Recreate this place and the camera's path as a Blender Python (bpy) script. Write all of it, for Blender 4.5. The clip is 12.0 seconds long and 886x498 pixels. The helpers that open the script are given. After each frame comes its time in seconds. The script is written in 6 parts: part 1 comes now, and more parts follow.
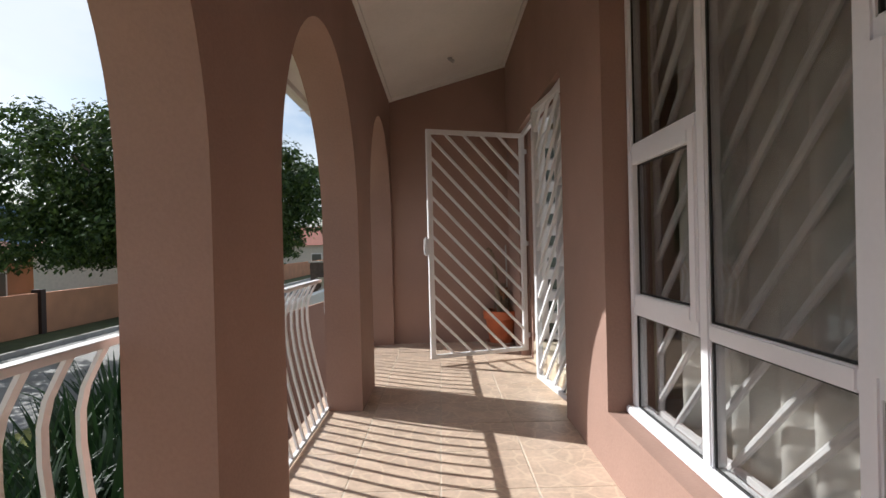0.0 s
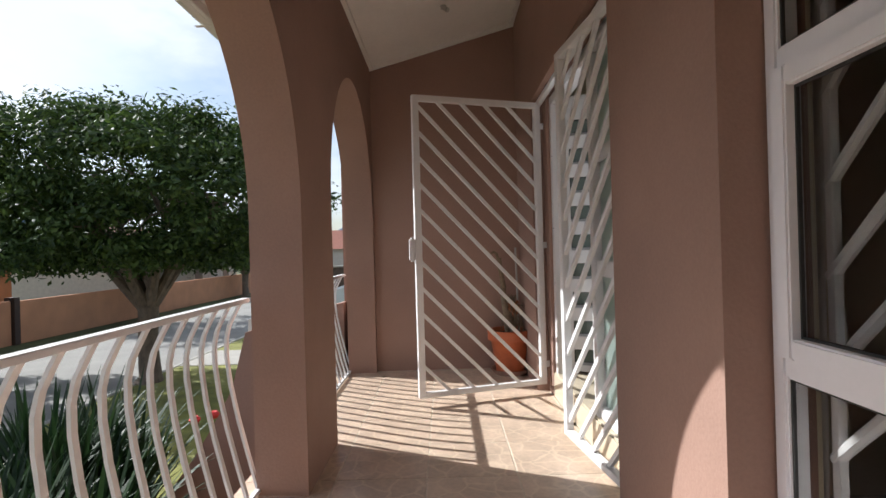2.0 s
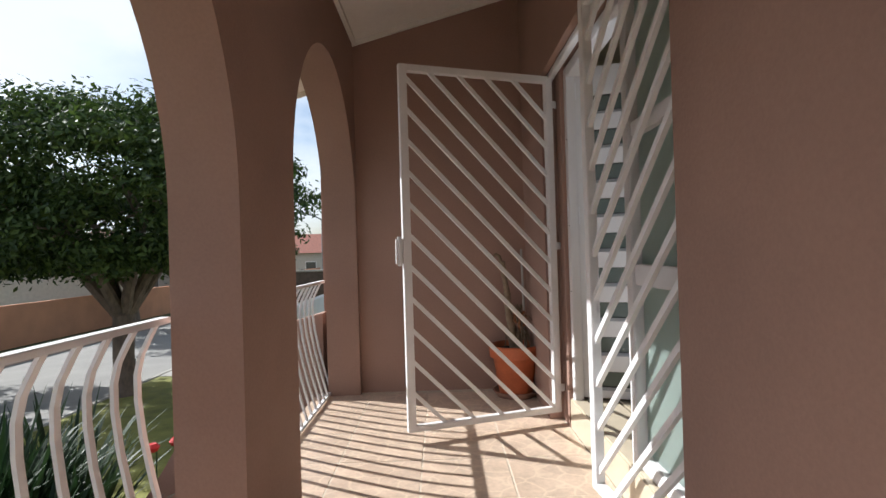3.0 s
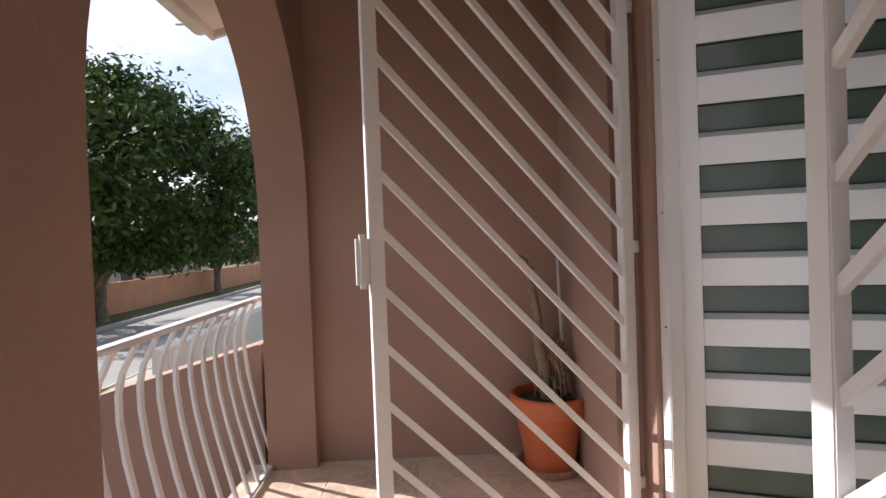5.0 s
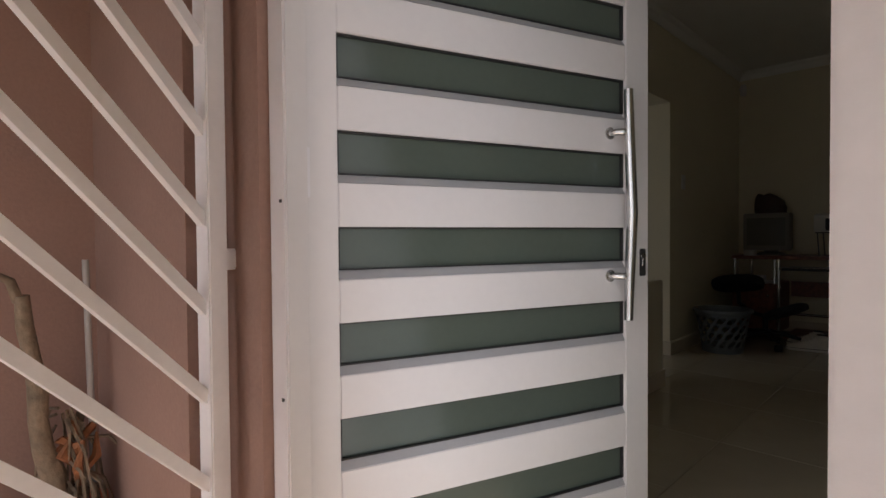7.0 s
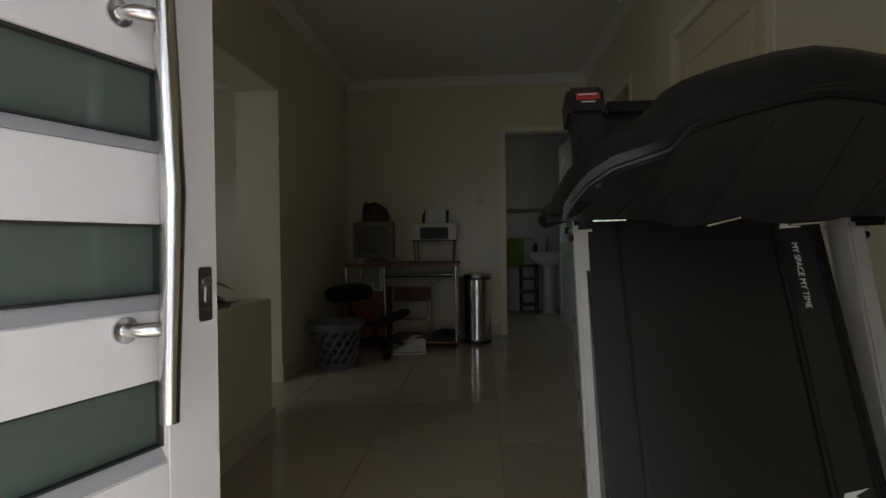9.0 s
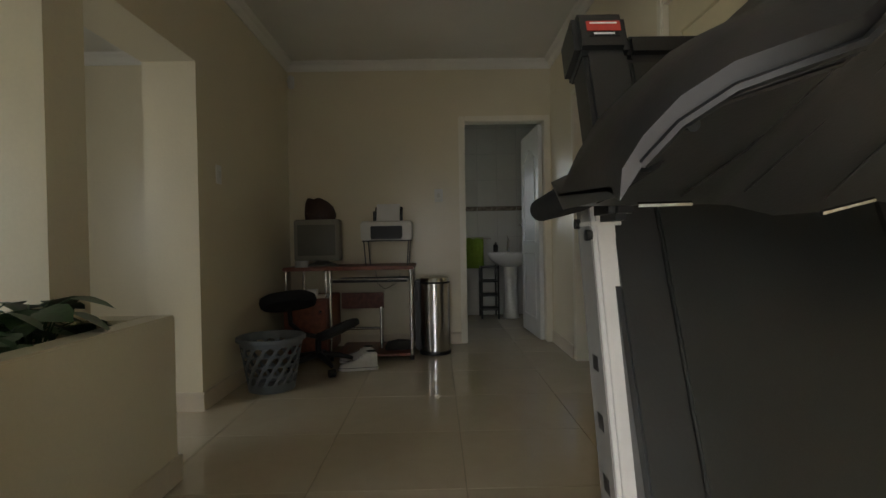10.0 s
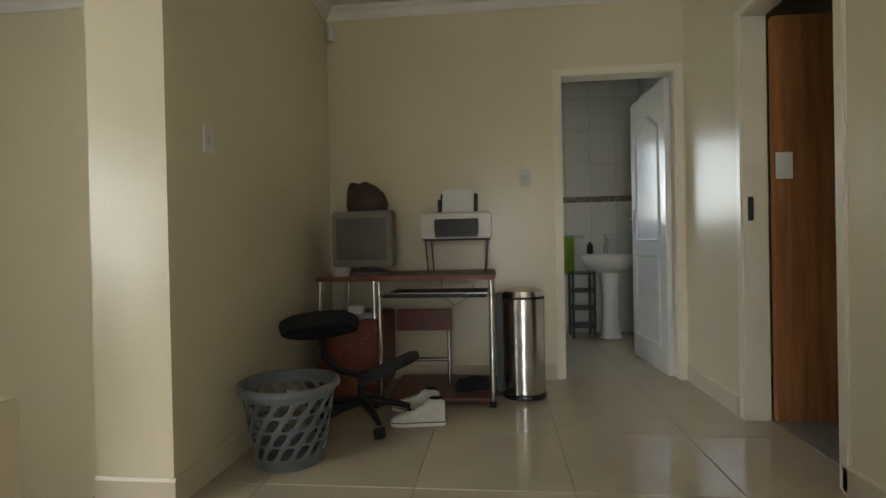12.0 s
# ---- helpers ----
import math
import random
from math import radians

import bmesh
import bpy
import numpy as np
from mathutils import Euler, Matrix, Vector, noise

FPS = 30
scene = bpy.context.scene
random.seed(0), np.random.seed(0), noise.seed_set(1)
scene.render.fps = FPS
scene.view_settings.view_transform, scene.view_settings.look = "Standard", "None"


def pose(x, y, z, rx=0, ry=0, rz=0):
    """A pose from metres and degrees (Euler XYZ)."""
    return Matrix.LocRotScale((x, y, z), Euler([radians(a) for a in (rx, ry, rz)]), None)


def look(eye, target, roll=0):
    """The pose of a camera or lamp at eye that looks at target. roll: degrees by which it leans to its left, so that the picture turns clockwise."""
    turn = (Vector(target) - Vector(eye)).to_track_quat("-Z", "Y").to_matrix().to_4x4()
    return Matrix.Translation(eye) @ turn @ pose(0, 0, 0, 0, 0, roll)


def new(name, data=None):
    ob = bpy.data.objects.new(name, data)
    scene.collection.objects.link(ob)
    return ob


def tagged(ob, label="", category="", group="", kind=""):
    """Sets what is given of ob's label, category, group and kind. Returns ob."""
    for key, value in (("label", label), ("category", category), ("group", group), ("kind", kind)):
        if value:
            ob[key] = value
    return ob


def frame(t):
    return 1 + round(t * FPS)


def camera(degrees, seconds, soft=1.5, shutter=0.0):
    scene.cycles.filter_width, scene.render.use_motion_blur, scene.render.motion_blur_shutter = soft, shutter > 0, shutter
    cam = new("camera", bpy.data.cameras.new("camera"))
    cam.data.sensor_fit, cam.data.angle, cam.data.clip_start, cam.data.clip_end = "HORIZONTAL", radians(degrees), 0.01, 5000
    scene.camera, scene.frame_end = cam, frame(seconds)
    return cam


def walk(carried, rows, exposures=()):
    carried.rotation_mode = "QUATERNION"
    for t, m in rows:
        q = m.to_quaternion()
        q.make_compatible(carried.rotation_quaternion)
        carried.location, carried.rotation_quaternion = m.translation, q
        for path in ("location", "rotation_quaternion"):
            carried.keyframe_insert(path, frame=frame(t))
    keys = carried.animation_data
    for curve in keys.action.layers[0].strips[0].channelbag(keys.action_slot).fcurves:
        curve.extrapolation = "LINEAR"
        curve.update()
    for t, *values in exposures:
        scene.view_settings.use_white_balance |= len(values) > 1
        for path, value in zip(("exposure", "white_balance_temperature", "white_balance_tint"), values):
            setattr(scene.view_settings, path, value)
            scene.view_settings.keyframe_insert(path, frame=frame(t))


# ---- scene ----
cam = camera(80.9, 12.0)
PATH = [
    (0, (0.348, 0.418, 1.058), (0.354, 2.418, 1.045), -1.4),
    (0.5, (0.369, 0.644, 1.057), (0.372, 2.644, 1.045), -1.5),
    (1, (0.372, 0.943, 1.055), (0.371, 2.943, 1.05), -1.6),
    (1.5, (0.386, 1.235, 1.05), (0.386, 3.235, 1.046), -1.5),
    (2, (0.428, 1.53, 1.046), (0.423, 3.53, 1.049), -1.6),
    (2.5, (0.445, 1.833, 1.042), (0.44, 3.833, 1.048), -1.6),
    (3, (0.44, 2.14, 1.038), (0.45, 4.14, 1.053), -1.7),
    (3.2, (0.445, 2.276, 1.046), (0.452, 4.275, 1.064), -1.8),
    (4.8, (0.400, 3.326, 1.12), (0.435, 5.325, 1.076), -2.3),
    (5, (0.420, 3.437, 1.110), (0.466, 5.436, 1.074), -2.1),
    (5.5, (0.423, 3.704, 1.125), (0.617, 5.693, 1.053), -1.9),
    (6, (0.462, 3.949, 1.088), (1.069, 5.854, 1.055), -1.7),
    (6.5, (0.523, 4.161, 1.094), (1.658, 5.807, 1.052), -0.8),
    (6.7, (0.594, 4.186, 1.100), (1.839, 5.751, 1.056), -0.6),
    (8.3, (1.111, 4.432, 1.097), (3.078, 4.792, 1.073), -0.5),
    (8.5, (1.184, 4.436, 1.096), (3.163, 4.724, 1.074), -0.5),
    (9, (1.404, 4.452, 1.096), (3.399, 4.6, 1.074), -0.7),
    (9.5, (1.619, 4.47, 1.093), (3.619, 4.497, 1.072), -0.8),
    (10, (1.886, 4.472, 1.097), (3.885, 4.449, 1.073), -1.0),
    (10.5, (2.198, 4.477, 1.092), (4.198, 4.442, 1.071), -1.0),
    (11, (2.512, 4.49, 1.09), (4.511, 4.454, 1.072), -1.2),
    (11.5, (2.811, 4.549, 1.087), (4.811, 4.544, 1.071), -1.2),
    (12, (3.09, 4.638, 1.091), (5.078, 4.851, 1.075), -1.2),
]
EXPOSURES = [(0, 0.42, 6050, 8), (1.0, 0.62, 6050, 8), (2.0, 0.58, 6050, 8), (3.0, 0.55, 6050, 8), (5.0, 0.8, 6250, 13), (5.5, 0.95, 6350, 15), (6.0, 1.1, 6350, 15), (6.7, 1.2, 6400, 15), (8.3, 1.3, 6350, 12), (9.0, 1.75, 6050, 9), (9.5, 2.5, 5950, 9), (10.0, 2.9, 6500, 9), (10.5, 3.25, 6700, 9), (11.0, 3.6, 6600, 8), (12.0, 4.1, 6500, 8)]
walk(cam, [(t, look(eye, target, roll)) for t, eye, target, roll in PATH], EXPOSURES)

# ---- world and sun ----
SUN_EL, SUN_DIR = 36.2, Vector((0.99, -0.44, -0.792)).normalized()
world = bpy.data.worlds.new("sky")
scene.world = world
world.use_nodes = True
wn = world.node_tree.nodes
wl = world.node_tree.links
bg = wn["Background"]
sky = wn.new("ShaderNodeTexSky")
sky.sky_type = "NISHITA"
sky.sun_disc = False
sky.sun_elevation = radians(SUN_EL)
sky.sun_rotation = math.atan2(-0.99, 0.44)
sky.dust_density = 2.0
# broken cloud over the blue
wtc = wn.new("ShaderNodeTexCoord")
wmap = wn.new("ShaderNodeMapping")
wmap.inputs["Scale"].default_value = (1.0, 1.0, 2.2)
wnoise = wn.new("ShaderNodeTexNoise")
wnoise.inputs["Scale"].default_value = 2.6
wnoise.inputs["Detail"].default_value = 7
wnoise.inputs["Roughness"].default_value = 0.55
wramp = wn.new("ShaderNodeValToRGB")
wramp.color_ramp.elements[0].position = 0.42
wramp.color_ramp.elements[1].position = 0.62
wmix = wn.new("ShaderNodeMixRGB")
wmix.inputs["Color2"].default_value = (7.2, 7.4, 7.7, 1)
wl.new(wtc.outputs["Generated"], wmap.inputs["Vector"])
wl.new(wmap.outputs["Vector"], wnoise.inputs["Vector"])
wl.new(wnoise.outputs["Fac"], wramp.inputs["Fac"])
wl.new(wramp.outputs["Color"], wmix.inputs["Fac"])
wl.new(sky.outputs["Color"], wmix.inputs["Color1"])
wl.new(wmix.outputs["Color"], bg.inputs["Color"])
bg.inputs["Strength"].default_value = 0.096

sun = new("sun", bpy.data.lights.new("sun", "SUN"))
sun.data.energy = 5.0
sun.data.angle = radians(0.5)
sun.data.color = (1.0, 0.96, 0.90)
sun.matrix_world = look((0, 0, 8), Vector((0, 0, 8)) + SUN_DIR)


def window_light(name, m, w, h, power, color=(0.93, 0.97, 1.0)):
    ob = new(name, bpy.data.lights.new(name, "AREA"))
    ob.data.shape, ob.data.size, ob.data.size_y = "RECTANGLE", w, h
    ob.data.energy, ob.data.color = power, color
    ob.matrix_world = m
    return ob


# daylight in the openings of the lounge and the bathroom
window_light("lounge_side_daylight", look((2.7, 7.9, 1.3), (3.6, 4.0, 1.1)), 1.0, 1.1, 2.1)
window_light("bathroom_daylight", look((8.56, 4.53, 1.70), (6.5, 4.1, 1.3)), 0.60, 0.74, 0.10)
window_light("doorway_daylight", look((1.32, 4.58, 1.2), (2.32, 5.1, 1.45)), 0.62, 1.7, 1.15)

# ---- materials ----


def material(name, color, rough=0.6, metal=0.0, var=0.12, scale=6.0, fine=60.0, bump=0.15, stretch=(1, 1, 1), spec=0.5, obj_random=0.0, dirt=None):
    """A surface with variation at two scales and a fine relief, in metres."""
    m = bpy.data.materials.new(name)
    m.use_nodes = True
    n, l = m.node_tree.nodes, m.node_tree.links
    b = n["Principled BSDF"]
    tc = n.new("ShaderNodeTexCoord")
    mp = n.new("ShaderNodeMapping")
    mp.inputs["Scale"].default_value = stretch
    l.new(tc.outputs["Object"], mp.inputs["Vector"])
    big = n.new("ShaderNodeTexNoise")
    big.inputs["Scale"].default_value = scale
    big.inputs["Detail"].default_value = 4
    small = n.new("ShaderNodeTexNoise")
    small.inputs["Scale"].default_value = fine
    small.inputs["Detail"].default_value = 3
    l.new(mp.outputs["Vector"], big.inputs["Vector"])
    l.new(mp.outputs["Vector"], small.inputs["Vector"])
    mid = n.new("ShaderNodeMath")
    mid.operation = "MULTIPLY_ADD"
    mid.inputs[1].default_value = 0.4
    l.new(small.outputs["Fac"], mid.inputs[0])
    l.new(big.outputs["Fac"], mid.inputs[2])
    ramp = n.new("ShaderNodeValToRGB")
    c = Vector(color)
    d = Vector(dirt) if dirt else c * (1 - 1.4 * var)
    ramp.color_ramp.elements[0].position, ramp.color_ramp.elements[1].position = 0.45, 0.95
    ramp.color_ramp.elements[0].color = (*d, 1)
    ramp.color_ramp.elements[1].color = (*(c * (1 + var)), 1)
    l.new(mid.outputs["Value"], ramp.inputs["Fac"])
    out = ramp.outputs["Color"]
    if obj_random:
        info = n.new("ShaderNodeObjectInfo")
        hsv = n.new("ShaderNodeHueSaturation")
        mr = n.new("ShaderNodeMapRange")
        mr.inputs["To Min"].default_value, mr.inputs["To Max"].default_value = 1 - obj_random, 1 + obj_random
        l.new(info.outputs["Random"], mr.inputs["Value"])
        l.new(mr.outputs["Result"], hsv.inputs["Value"])
        l.new(out, hsv.inputs["Color"])
        out = hsv.outputs["Color"]
    l.new(out, b.inputs["Base Color"])
    b.inputs["Metallic"].default_value = metal
    rr = n.new("ShaderNodeMapRange")
    rr.inputs["To Min"].default_value, rr.inputs["To Max"].default_value = max(0.02, rough * 0.85), min(1, rough * 1.15)
    l.new(big.outputs["Fac"], rr.inputs["Value"])
    l.new(rr.outputs["Result"], b.inputs["Roughness"])
    b.inputs["Specular IOR Level"].default_value = spec
    if bump:
        bp = n.new("ShaderNodeBump")
        bp.inputs["Strength"].default_value = bump
        bp.inputs["Distance"].default_value = 0.01
        l.new(small.outputs["Fac"], bp.inputs["Height"])
        l.new(bp.outputs["Normal"], b.inputs["Normal"])
    return m


def wood_material(name, dark, light, stretch, rough=0.45):
    m = material(name, light, rough, var=0.1, scale=3.0, fine=40, bump=0.06, stretch=stretch, dirt=dark)
    return m


def glass_material(name, color=(1, 1, 1), rough=0.0):
    """Thin glass: mostly clear, with a mirror gloss that grows at grazing angles."""
    m = bpy.data.materials.new(name)
    m.use_nodes = True
    n, l = m.node_tree.nodes, m.node_tree.links
    n.remove(n["Principled BSDF"])
    tr = n.new("ShaderNodeBsdfTransparent")
    tr.inputs["Color"].default_value = (*color, 1)
    gl = n.new("ShaderNodeBsdfGlossy")
    gl.inputs["Roughness"].default_value = rough
    lw = n.new("ShaderNodeLayerWeight")
    lw.inputs["Blend"].default_value = 0.5
    pw = n.new("ShaderNodeMath")
    pw.operation = "POWER"
    pw.inputs[1].default_value = 3.5
    l.new(lw.outputs["Facing"], pw.inputs[0])
    fr = n.new("ShaderNodeMath")
    fr.operation = "MULTIPLY_ADD"
    fr.inputs[1].default_value, fr.inputs[2].default_value = 0.55, 0.03
    l.new(pw.outputs["Value"], fr.inputs[0])
    mx = n.new("ShaderNodeMixShader")
    l.new(fr.outputs["Value"], mx.inputs["Fac"])
    l.new(tr.outputs["BSDF"], mx.inputs[1])
    l.new(gl.outputs["BSDF"], mx.inputs[2])
    l.new(mx.outputs["Shader"], n["Material Output"].inputs["Surface"])
    return m


PLASTER = material("brown_plaster", (0.338, 0.215, 0.172), 0.85, var=0.10, scale=1.6, fine=90, bump=0.14, spec=0.25)
CEIL_W = material("white_board", (0.78, 0.75, 0.70), 0.7, var=0.05, scale=2, fine=30, bump=0.05)
WHITE_METAL = material("white_enamel", (0.80, 0.79, 0.80), 0.38, var=0.04, scale=5, fine=80, bump=0.06)
WHITE_PVC = material("white_upvc", (0.80, 0.79, 0.82), 0.35, var=0.03, scale=3, fine=60, bump=0.03)
DOOR_WHITE = material("white_door_paint", (0.73, 0.71, 0.715), 0.4, var=0.03, scale=3, fine=50, bump=0.04)
GREY_TRIM = material("grey_glazing_bead", (0.42, 0.42, 0.43), 0.5, var=0.05)
FROST = material("green_grey_frosted_glass", (0.085, 0.108, 0.092), 0.18, var=0.05, scale=3, bump=0.03)
GLASS = glass_material("window_glass", (0.80, 0.80, 0.79))
SIDE_GLASS = material("pale_green_obscure_glass", (0.48, 0.56, 0.53), 0.25, var=0.06, scale=4, bump=0.08)


def let_light_through(m, color, share):
    """Obscure glass: part of the light is scattered through the sheet."""
    n, l = m.node_tree.nodes, m.node_tree.links
    t = n.new("ShaderNodeBsdfTranslucent")
    t.inputs["Color"].default_value = (*color, 1)
    mx = n.new("ShaderNodeMixShader")
    mx.inputs["Fac"].default_value = share
    l.new(n["Principled BSDF"].outputs["BSDF"], mx.inputs[1])
    l.new(t.outputs["BSDF"], mx.inputs[2])
    l.new(mx.outputs["Shader"], n["Material Output"].inputs["Surface"])


let_light_through(SIDE_GLASS, (0.80, 0.88, 0.85), 0.65)
DARK_SEAL = material("black_rubber_seal", (0.02, 0.02, 0.02), 0.6)
GROUT = material("porch_grout", (0.62, 0.53, 0.43), 0.9, var=0.15, scale=20)
CHROME = material("brushed_steel", (0.62, 0.61, 0.60), 0.22, metal=1.0, var=0.04, scale=8, fine=120, bump=0.02)
BLACK_IRON = material("black_metal", (0.03, 0.03, 0.03), 0.45)
TERRACOTTA = material("orange_terracotta", (0.50, 0.13, 0.05), 0.55, var=0.12, scale=9, bump=0.1)
SOIL = material("dry_soil", (0.055, 0.04, 0.03), 0.95, var=0.3, scale=20, fine=90, bump=1.0)
BARK = material("grey_brown_bark", (0.16, 0.12, 0.09), 0.9, var=0.3, scale=14, fine=70, bump=0.9, stretch=(1, 1, 0.35))
DRY_STEM = material("pale_dry_stem", (0.24, 0.18, 0.12), 0.9, var=0.3, scale=25, bump=0.6)
DRY_HUSK = material("rusty_dry_husk", (0.30, 0.12, 0.05), 0.9, var=0.3, scale=25, bump=0.4)
CREAM = material("cream_wall_paint", (0.66, 0.59, 0.43), 0.30, var=0.04, scale=1.2, fine=70, bump=0.06)
CEIL_IN = material("white_ceiling_paint", (0.72, 0.70, 0.64), 0.8, var=0.03, scale=2, bump=0.03)
TRIM_IN = material("cream_gloss_trim", (0.74, 0.69, 0.57), 0.3, var=0.04, scale=4, bump=0.03)
SKIRT = material("pale_skirting_tile", (0.58, 0.50, 0.38), 0.3, var=0.06, scale=5, bump=0.03)
GROUT_IN = material("dark_floor_grout", (0.30, 0.25, 0.18), 0.9)
TILE_IN = material("polished_cream_tile", (0.47, 0.405, 0.30), 0.06, var=0.05, scale=2.5, fine=14, bump=0.0, obj_random=0.03)
WHITE_DOOR_IN = material("white_gloss_door", (0.70, 0.70, 0.68), 0.25, var=0.03, bump=0.03)
CREAM_DOOR = material("cream_gloss_door", (0.62, 0.54, 0.36), 0.35, var=0.04, bump=0.03)
BROWN_WOOD = wood_material("orange_brown_veneer", (0.22, 0.085, 0.03), (0.42, 0.19, 0.07), (9, 9, 0.6))
DESK_WOOD = wood_material("reddish_mahogany_veneer", (0.09, 0.025, 0.015), (0.20, 0.06, 0.03), (2, 9, 9))
BLACK_CLOTH = material("black_fabric", (0.012, 0.012, 0.013), 0.95, var=0.3, scale=30, fine=200, bump=0.3)
BLACK_PLASTIC = material("black_plastic", (0.011, 0.011, 0.011), 0.42, var=0.1, scale=10, fine=150, bump=0.03, spec=0.3)
DARK_GREY_PLASTIC = material("dark_grey_plastic", (0.018, 0.0185, 0.018), 0.34, var=0.08, scale=10, fine=200, bump=0.03, spec=0.38)
BELT = material("black_rubber_belt", (0.012, 0.013, 0.012), 0.33, var=0.25, scale=3, fine=300, bump=0.05)
SILVER_PAINT = material("silver_grey_powder_coat", (0.40, 0.40, 0.39), 0.42, var=0.04, bump=0.04)
GREY_SIDE = material("mid_grey_side_sheet", (0.17, 0.165, 0.155), 0.5, var=0.06, bump=0.03)
PALE_GREY_STEEL = material("pale_grey_steel", (0.40, 0.39, 0.37), 0.5, var=0.05, bump=0.03)
FOAM = material("black_foam_grip", (0.012, 0.012, 0.012), 0.85, var=0.2, scale=60, fine=300, bump=0.12, spec=0.12)
RED_LABEL = material("red_label", (0.42, 0.04, 0.025), 0.5, var=0.03, bump=0)
WHITE_PRINT = material("white_print", (0.82, 0.82, 0.80), 0.6, var=0.02, bump=0)
GREY_BASKET = material("blue_grey_plastic", (0.135, 0.152, 0.165), 0.4, var=0.06, bump=0.05)
MONITOR = material("beige_grey_monitor_case", (0.19, 0.175, 0.145), 0.55, var=0.05, fine=200, bump=0.1)
SCREEN = material("dark_crt_glass", (0.10, 0.096, 0.08), 0.4, var=0.05, bump=0)
PRINTER_WHITE = material("off_white_printer_case", (0.62, 0.60, 0.56), 0.45, var=0.03, bump=0.04)
PAPER = material("white_paper", (0.75, 0.74, 0.72), 0.8, var=0.03, bump=0.02)
BAG_BROWN = material("dark_brown_leather", (0.045, 0.022, 0.016), 0.55, var=0.2, scale=12, bump=0.3)
CANVAS = material("white_canvas", (0.62, 0.59, 0.53), 0.9, var=0.08, scale=30, fine=250, bump=0.25)
RUBBER_WHITE = material("white_rubber_sole", (0.66, 0.63, 0.57), 0.6, var=0.08)
BATH_TILE = material("white_glazed_wall_tile", (0.58, 0.57, 0.54), 0.12, var=0.02, bump=0.0, obj_random=0.02)
BATH_GROUT = material("bath_grout", (0.45, 0.45, 0.43), 0.9)
BORDER = material("mosaic_border_tile", (0.20, 0.16, 0.12), 0.3, var=0.6, scale=25, fine=60, bump=0.05)
CERAMIC = material("white_ceramic", (0.74, 0.74, 0.73), 0.08, var=0.01, bump=0)
GREEN_TOWEL = material("lime_green_towel", (0.20, 0.30, 0.03), 0.95, var=0.12, scale=20, fine=250, bump=0.5)
CARPET = material("grey_brown_carpet", (0.30, 0.275, 0.245), 0.95, var=0.2, scale=30, fine=300, bump=0.4)
CURTAIN = material("pale_grey_net_curtain", (0.70, 0.68, 0.64), 0.9, var=0.1, scale=8, fine=200, bump=0.1)
PLANT_LEAF = material("dark_green_leaf", (0.03, 0.075, 0.03), 0.4, var=0.3, scale=12, bump=0.1)
ROAD = material("sunlit_asphalt", (0.26, 0.25, 0.235), 0.9, var=0.12, scale=1.2, fine=90, bump=0.4)
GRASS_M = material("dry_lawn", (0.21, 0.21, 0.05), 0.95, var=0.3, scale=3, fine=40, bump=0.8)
# grass colour darkened to stand for the shade over the verge
VERGE = material("verge_grass_shade_in_colour", (0.07, 0.085, 0.03), 0.95, var=0.3, scale=3, fine=40, bump=0.8)
KERB = material("concrete_kerb", (0.38, 0.36, 0.33), 0.85, var=0.1, scale=5, bump=0.3)
PEACH = material("peach_boundary_plaster", (0.50, 0.24, 0.13), 0.85, var=0.12, scale=1.5, bump=0.3)
PEACH_LIGHT = material("beige_wall_panel", (0.48, 0.34, 0.24), 0.85, var=0.1, scale=1.5, bump=0.3)
DARK_WOOD = material("dark_brown_timber", (0.05, 0.028, 0.02), 0.7, var=0.2, scale=6, bump=0.3)
ROOF_RED = material("red_roof_tile", (0.25, 0.09, 0.06), 0.8, var=0.2, scale=6, bump=0.5)
HOUSE_W = material("pale_house_wall", (0.55, 0.50, 0.43), 0.85, var=0.08)
FASCIA = material("white_fascia", (0.74, 0.72, 0.68), 0.5, var=0.06, scale=3)
STEEL_POST = material("galvanised_post", (0.22, 0.23, 0.24), 0.6, metal=0.4)
HILL = material("blue_grey_hills", (0.16, 0.22, 0.30), 1.0, var=0.1, scale=0.02, fine=0.2, bump=0)
TARP = material("white_painted_wall", (0.76, 0.75, 0.72), 0.75, var=0.05, scale=2, bump=0.15)
RED_FLOWER = material("red_petals", (0.5, 0.03, 0.03), 0.7)
CAR_DARK = material("dark_car_paint", (0.02, 0.022, 0.026), 0.3, var=0.05, bump=0)


